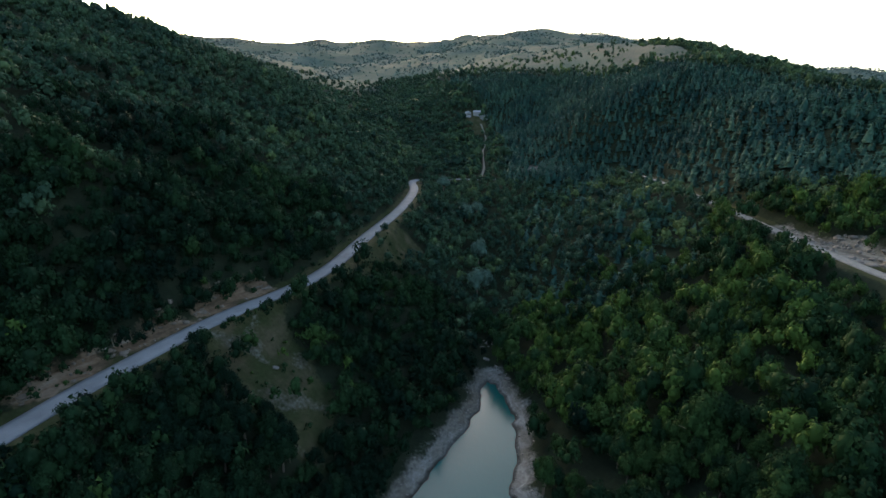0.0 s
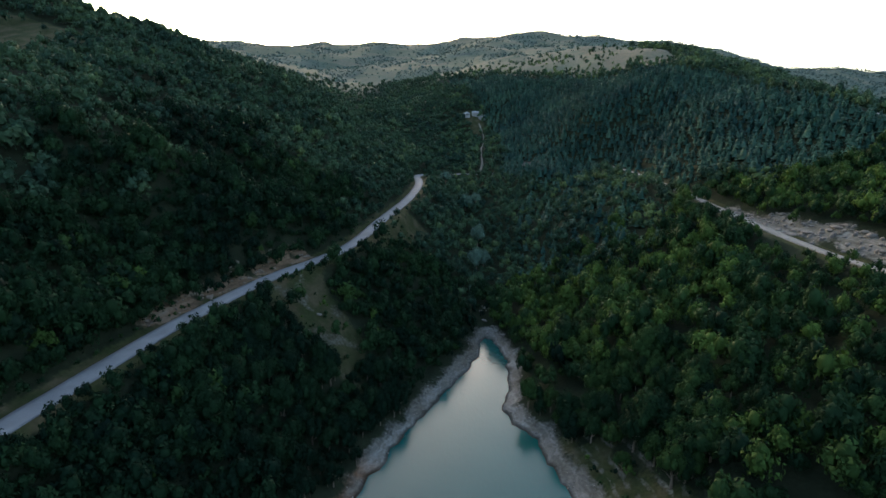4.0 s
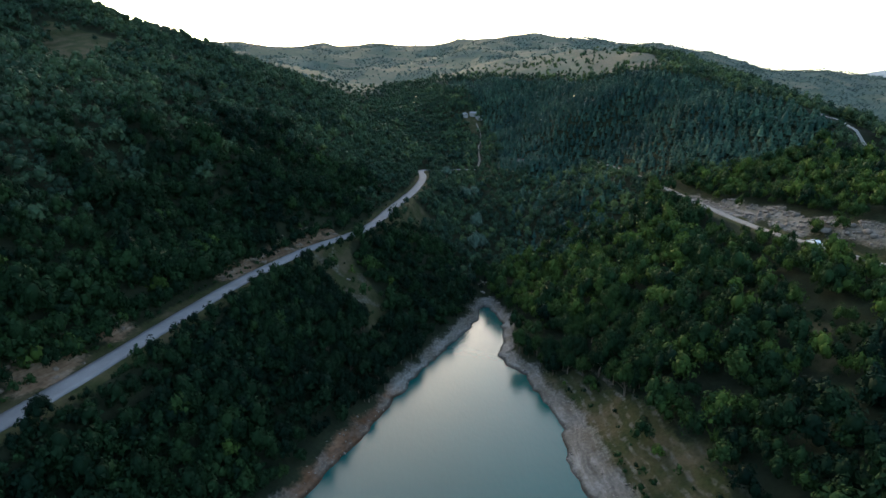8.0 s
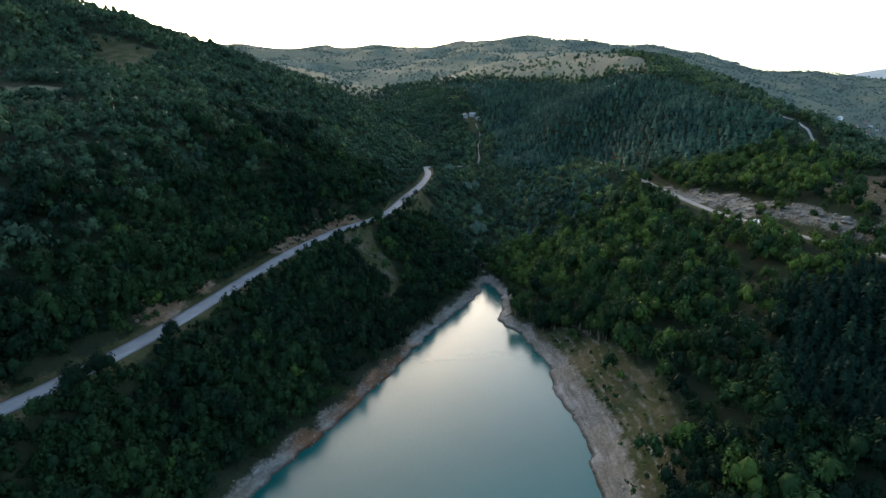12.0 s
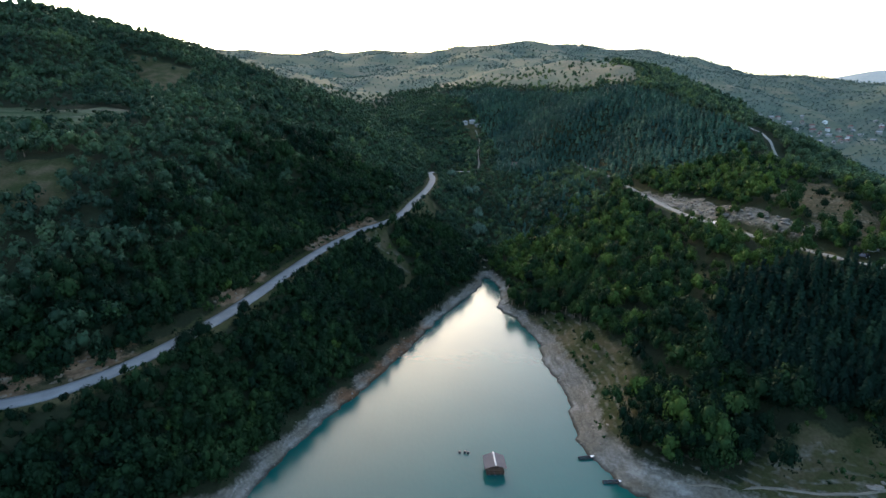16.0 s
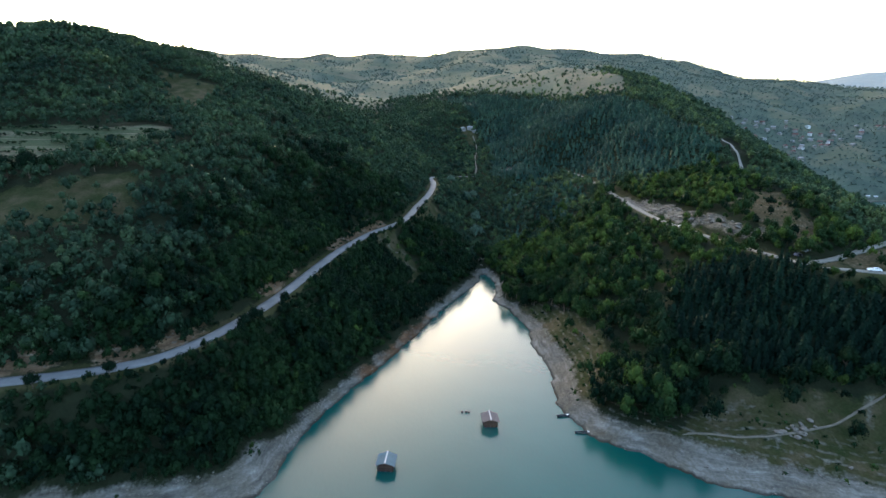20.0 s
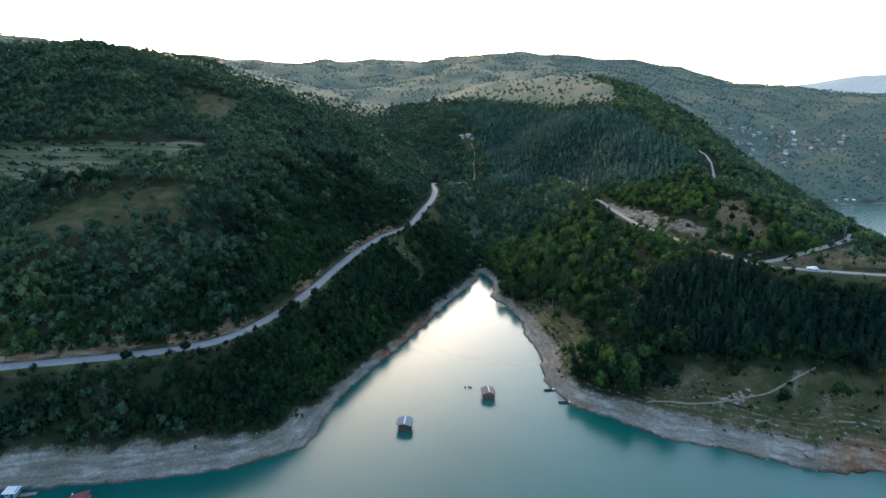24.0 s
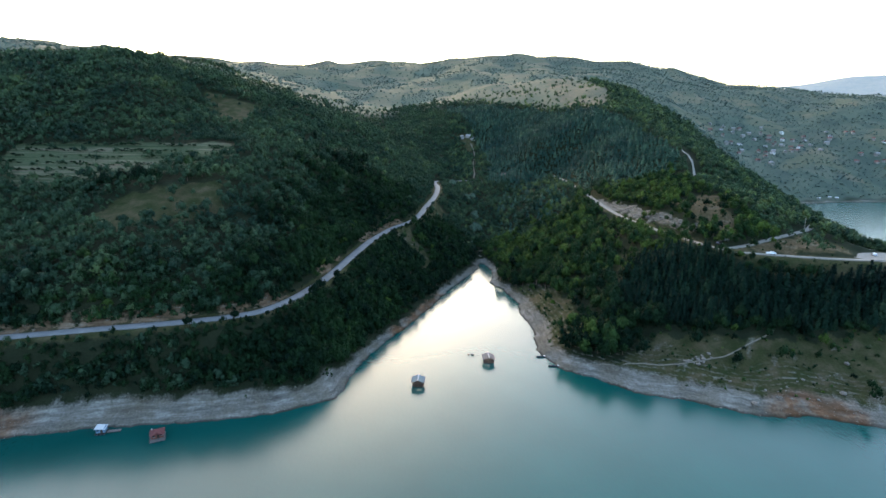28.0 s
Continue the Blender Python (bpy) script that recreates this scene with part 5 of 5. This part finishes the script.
# hedges between the terrace fields
x, y, rng = scatter(-300, -145, 44, 118, 1.7, 17)
keep = near_polygon(x, y, TERRACES, 3) > 0.5
x, y = x[keep], y[keep]
z, _ = land(x, y)
line = np.abs((z / 3.4 + 0.25 * wobble(x, y, 60, 18)) % 1 - 0.5) < 0.13
keep = line & (wobble(x, y, 25, 19) > -0.6)
planted("field_hedge", spots_for(x[keep], y[keep], z[keep], rng, 1.25, 0.9, len(KINDS_TINY), 0.3), KINDS_TINY, LEAF, "dark low hedges between terraced fields", "hedge")

# ---- boulders and shingle on the banks ----
OCHRE_ROCK = simple("ochre_rock", (0.125, 0.098, 0.074), 0.9, 0, 0.6, 0.45, 0.5)
ROCK = simple("pale_limestone", (0.128, 0.112, 0.094), 0.9, 0, 1.2, 0.4, 0.5)


def stone_shape(seed, rough=0.22):
    rng = np.random.default_rng(seed)
    mids, cache = [tuple(v) for v in ICO_V], {}

    def middle(a, b_):
        key = (min(a, b_), max(a, b_))
        if key not in cache:
            q = np.array(mids[a]) + np.array(mids[b_])
            mids.append(tuple(q / np.linalg.norm(q)))
            cache[key] = len(mids) - 1
        return cache[key]
    faces = []
    for a, b_, c in ICO_F:
        ab, bc, ca = middle(a, b_), middle(b_, c), middle(c, a)
        faces += [(a, ab, ca), (b_, bc, ab), (c, ca, bc), (ab, bc, ca)]
    v = np.array(mids) * (1 + rng.normal(0, rough, (len(mids), 1))) * rng.uniform(0.6, 1.2, 3)
    return v * (1, 1, 0.7), np.array(faces)


STONES = [stone_shape(70 + i) for i in range(5)]
boulder_meshes = [mesh_from("boulder", v, f, ROCK) for v, f in STONES]
rng = np.random.default_rng(91)
BOULDERS = [(96, -63, 1.3), (87, -41, 1.0), (80, -41, 1.1), (142, -48, 1.3), (131, -61, 1.2), (84, -43, 1.0), (90, -39, 0.9), (13, 141, 1.0), (15, 143, 0.8), (12, 146, 1.1), (16, 140, 0.7), (18, 136, 0.9),
            (11, 150, 0.8), (14, 153, 0.9), (110, 100, 1.4), (114, 86, 1.6), (117, 74, 1.5), (121, 58, 1.7), (124, 50, 1.3), (126, 41, 1.5), (108, 118, 1.3), (112, 94, 1.0), (119, 66, 1.1), (-40, 100, 0.8), (-35, 98, 0.7)]
for _ in range(13):
    BOULDERS.append((float(rng.normal(84, 5)), float(rng.normal(-42, 1.6)), float(rng.uniform(0.35, 0.9))))
for _ in range(16):
    BOULDERS.append((float(rng.normal(112, 10)), float(rng.normal(-57, 3)), float(rng.uniform(0.3, 0.8))))
for _ in range(14):
    BOULDERS.append((float(rng.normal(14, 1.6)), float(rng.normal(147, 5)), float(rng.uniform(0.3, 0.7))))
for x, y, r in BOULDERS:
    z, _ = land(np.array([float(x)]), np.array([float(y)]))
    ob = new("boulder", boulder_meshes[int(rng.integers(5))])
    ob.matrix_world = pose(x, y, float(z[0]) + 0.1 * r, 0, 0, rng.uniform(0, 360)) @ Matrix.Diagonal((r, r, r * 0.9, 1))
    tagged(ob, "pale weathered limestone boulder lying on the slope", "boulder", "boulders on the slopes")
x, y, rng = scatter(-170, 150, -85, 160, 1.15, 27)
d0, _, _ = to_line(x, y, LAKE[3:-8])
keep = d0 < 13
x, y = x[keep], y[keep]
z, d = land(x, y)
keep = (d > -0.4) & (d < bank_width(x, y) + 1) & (rng.uniform(0, 1, x.shape) < 0.25 + 0.3 * step01(wobble(x, y, 14, 28), 0, 0.6))
k = int(keep.sum())
small = np.c_[x[keep], y[keep], z[keep], rng.lognormal(-1.6, 0.45, k), rng.lognormal(-1.7, 0.4, k), rng.uniform(0, 6.28, k), np.zeros(k), rng.integers(0, 3, k)]
ICO_STONES = [(ICO_V * np.random.default_rng(i).uniform(0.7, 1.2, (12, 1)) * (1, 0.8, 0.6), ICO_F) for i in range(3)]
planted("shore_stones", small, ICO_STONES, ROCK, "loose pale stones strewn along the bare banks", "stones")
x, y, rng = scatter(99, 140, 20, 152, 1.3, 29)
z, d = land(x, y)
rr, _, _ = to_line(x, y, FINE_RIGHT)
keep = (near_polygon(x, y, ROCK_CUT, 2) > 0.5) & (rr > 2.6) & (rng.uniform(0, 1, x.shape) < 0.6)
k = int(keep.sum())
lumps = np.c_[x[keep], y[keep], z[keep], rng.lognormal(-0.45, 0.45, k), rng.lognormal(-0.3, 0.45, k), rng.uniform(0, 6.28, k), np.zeros(k), rng.integers(0, 5, k)]
planted("rock_face", lumps, STONES, ROCK, "broken pale rock face cut above the gravel road", "rock")
x, y, rng = scatter(-200, -40, -66, 126, 1.0, 37)
rl, _, sl = to_line(x, y, FINE_LEFT)
stretch = np.zeros(x.shape)
for cx, cy, r in ROCKY_STRETCHES:
    stretch = np.maximum(stretch, step01(np.hypot(x - cx, y - cy), r, r * 0.6))
keep = (sl > 0) & (rl > 3.4) & (rl < 8.5) & (rng.uniform(0, 1, x.shape) < 0.42 * stretch * step01(wobble(x, y, 8, 39), -0.6, 0.5))
x, y = x[keep], y[keep]
z, d = land(x, y)
k = len(x)
lumps = np.c_[x, y, z, rng.lognormal(-0.75, 0.4, k), rng.lognormal(-0.7, 0.4, k), rng.uniform(0, 6.28, k), np.zeros(k), rng.integers(0, 5, k)]
planted("rock_face", lumps, STONES, OCHRE_ROCK, "broken ochre and grey rock cut above the asphalt road", "rock")
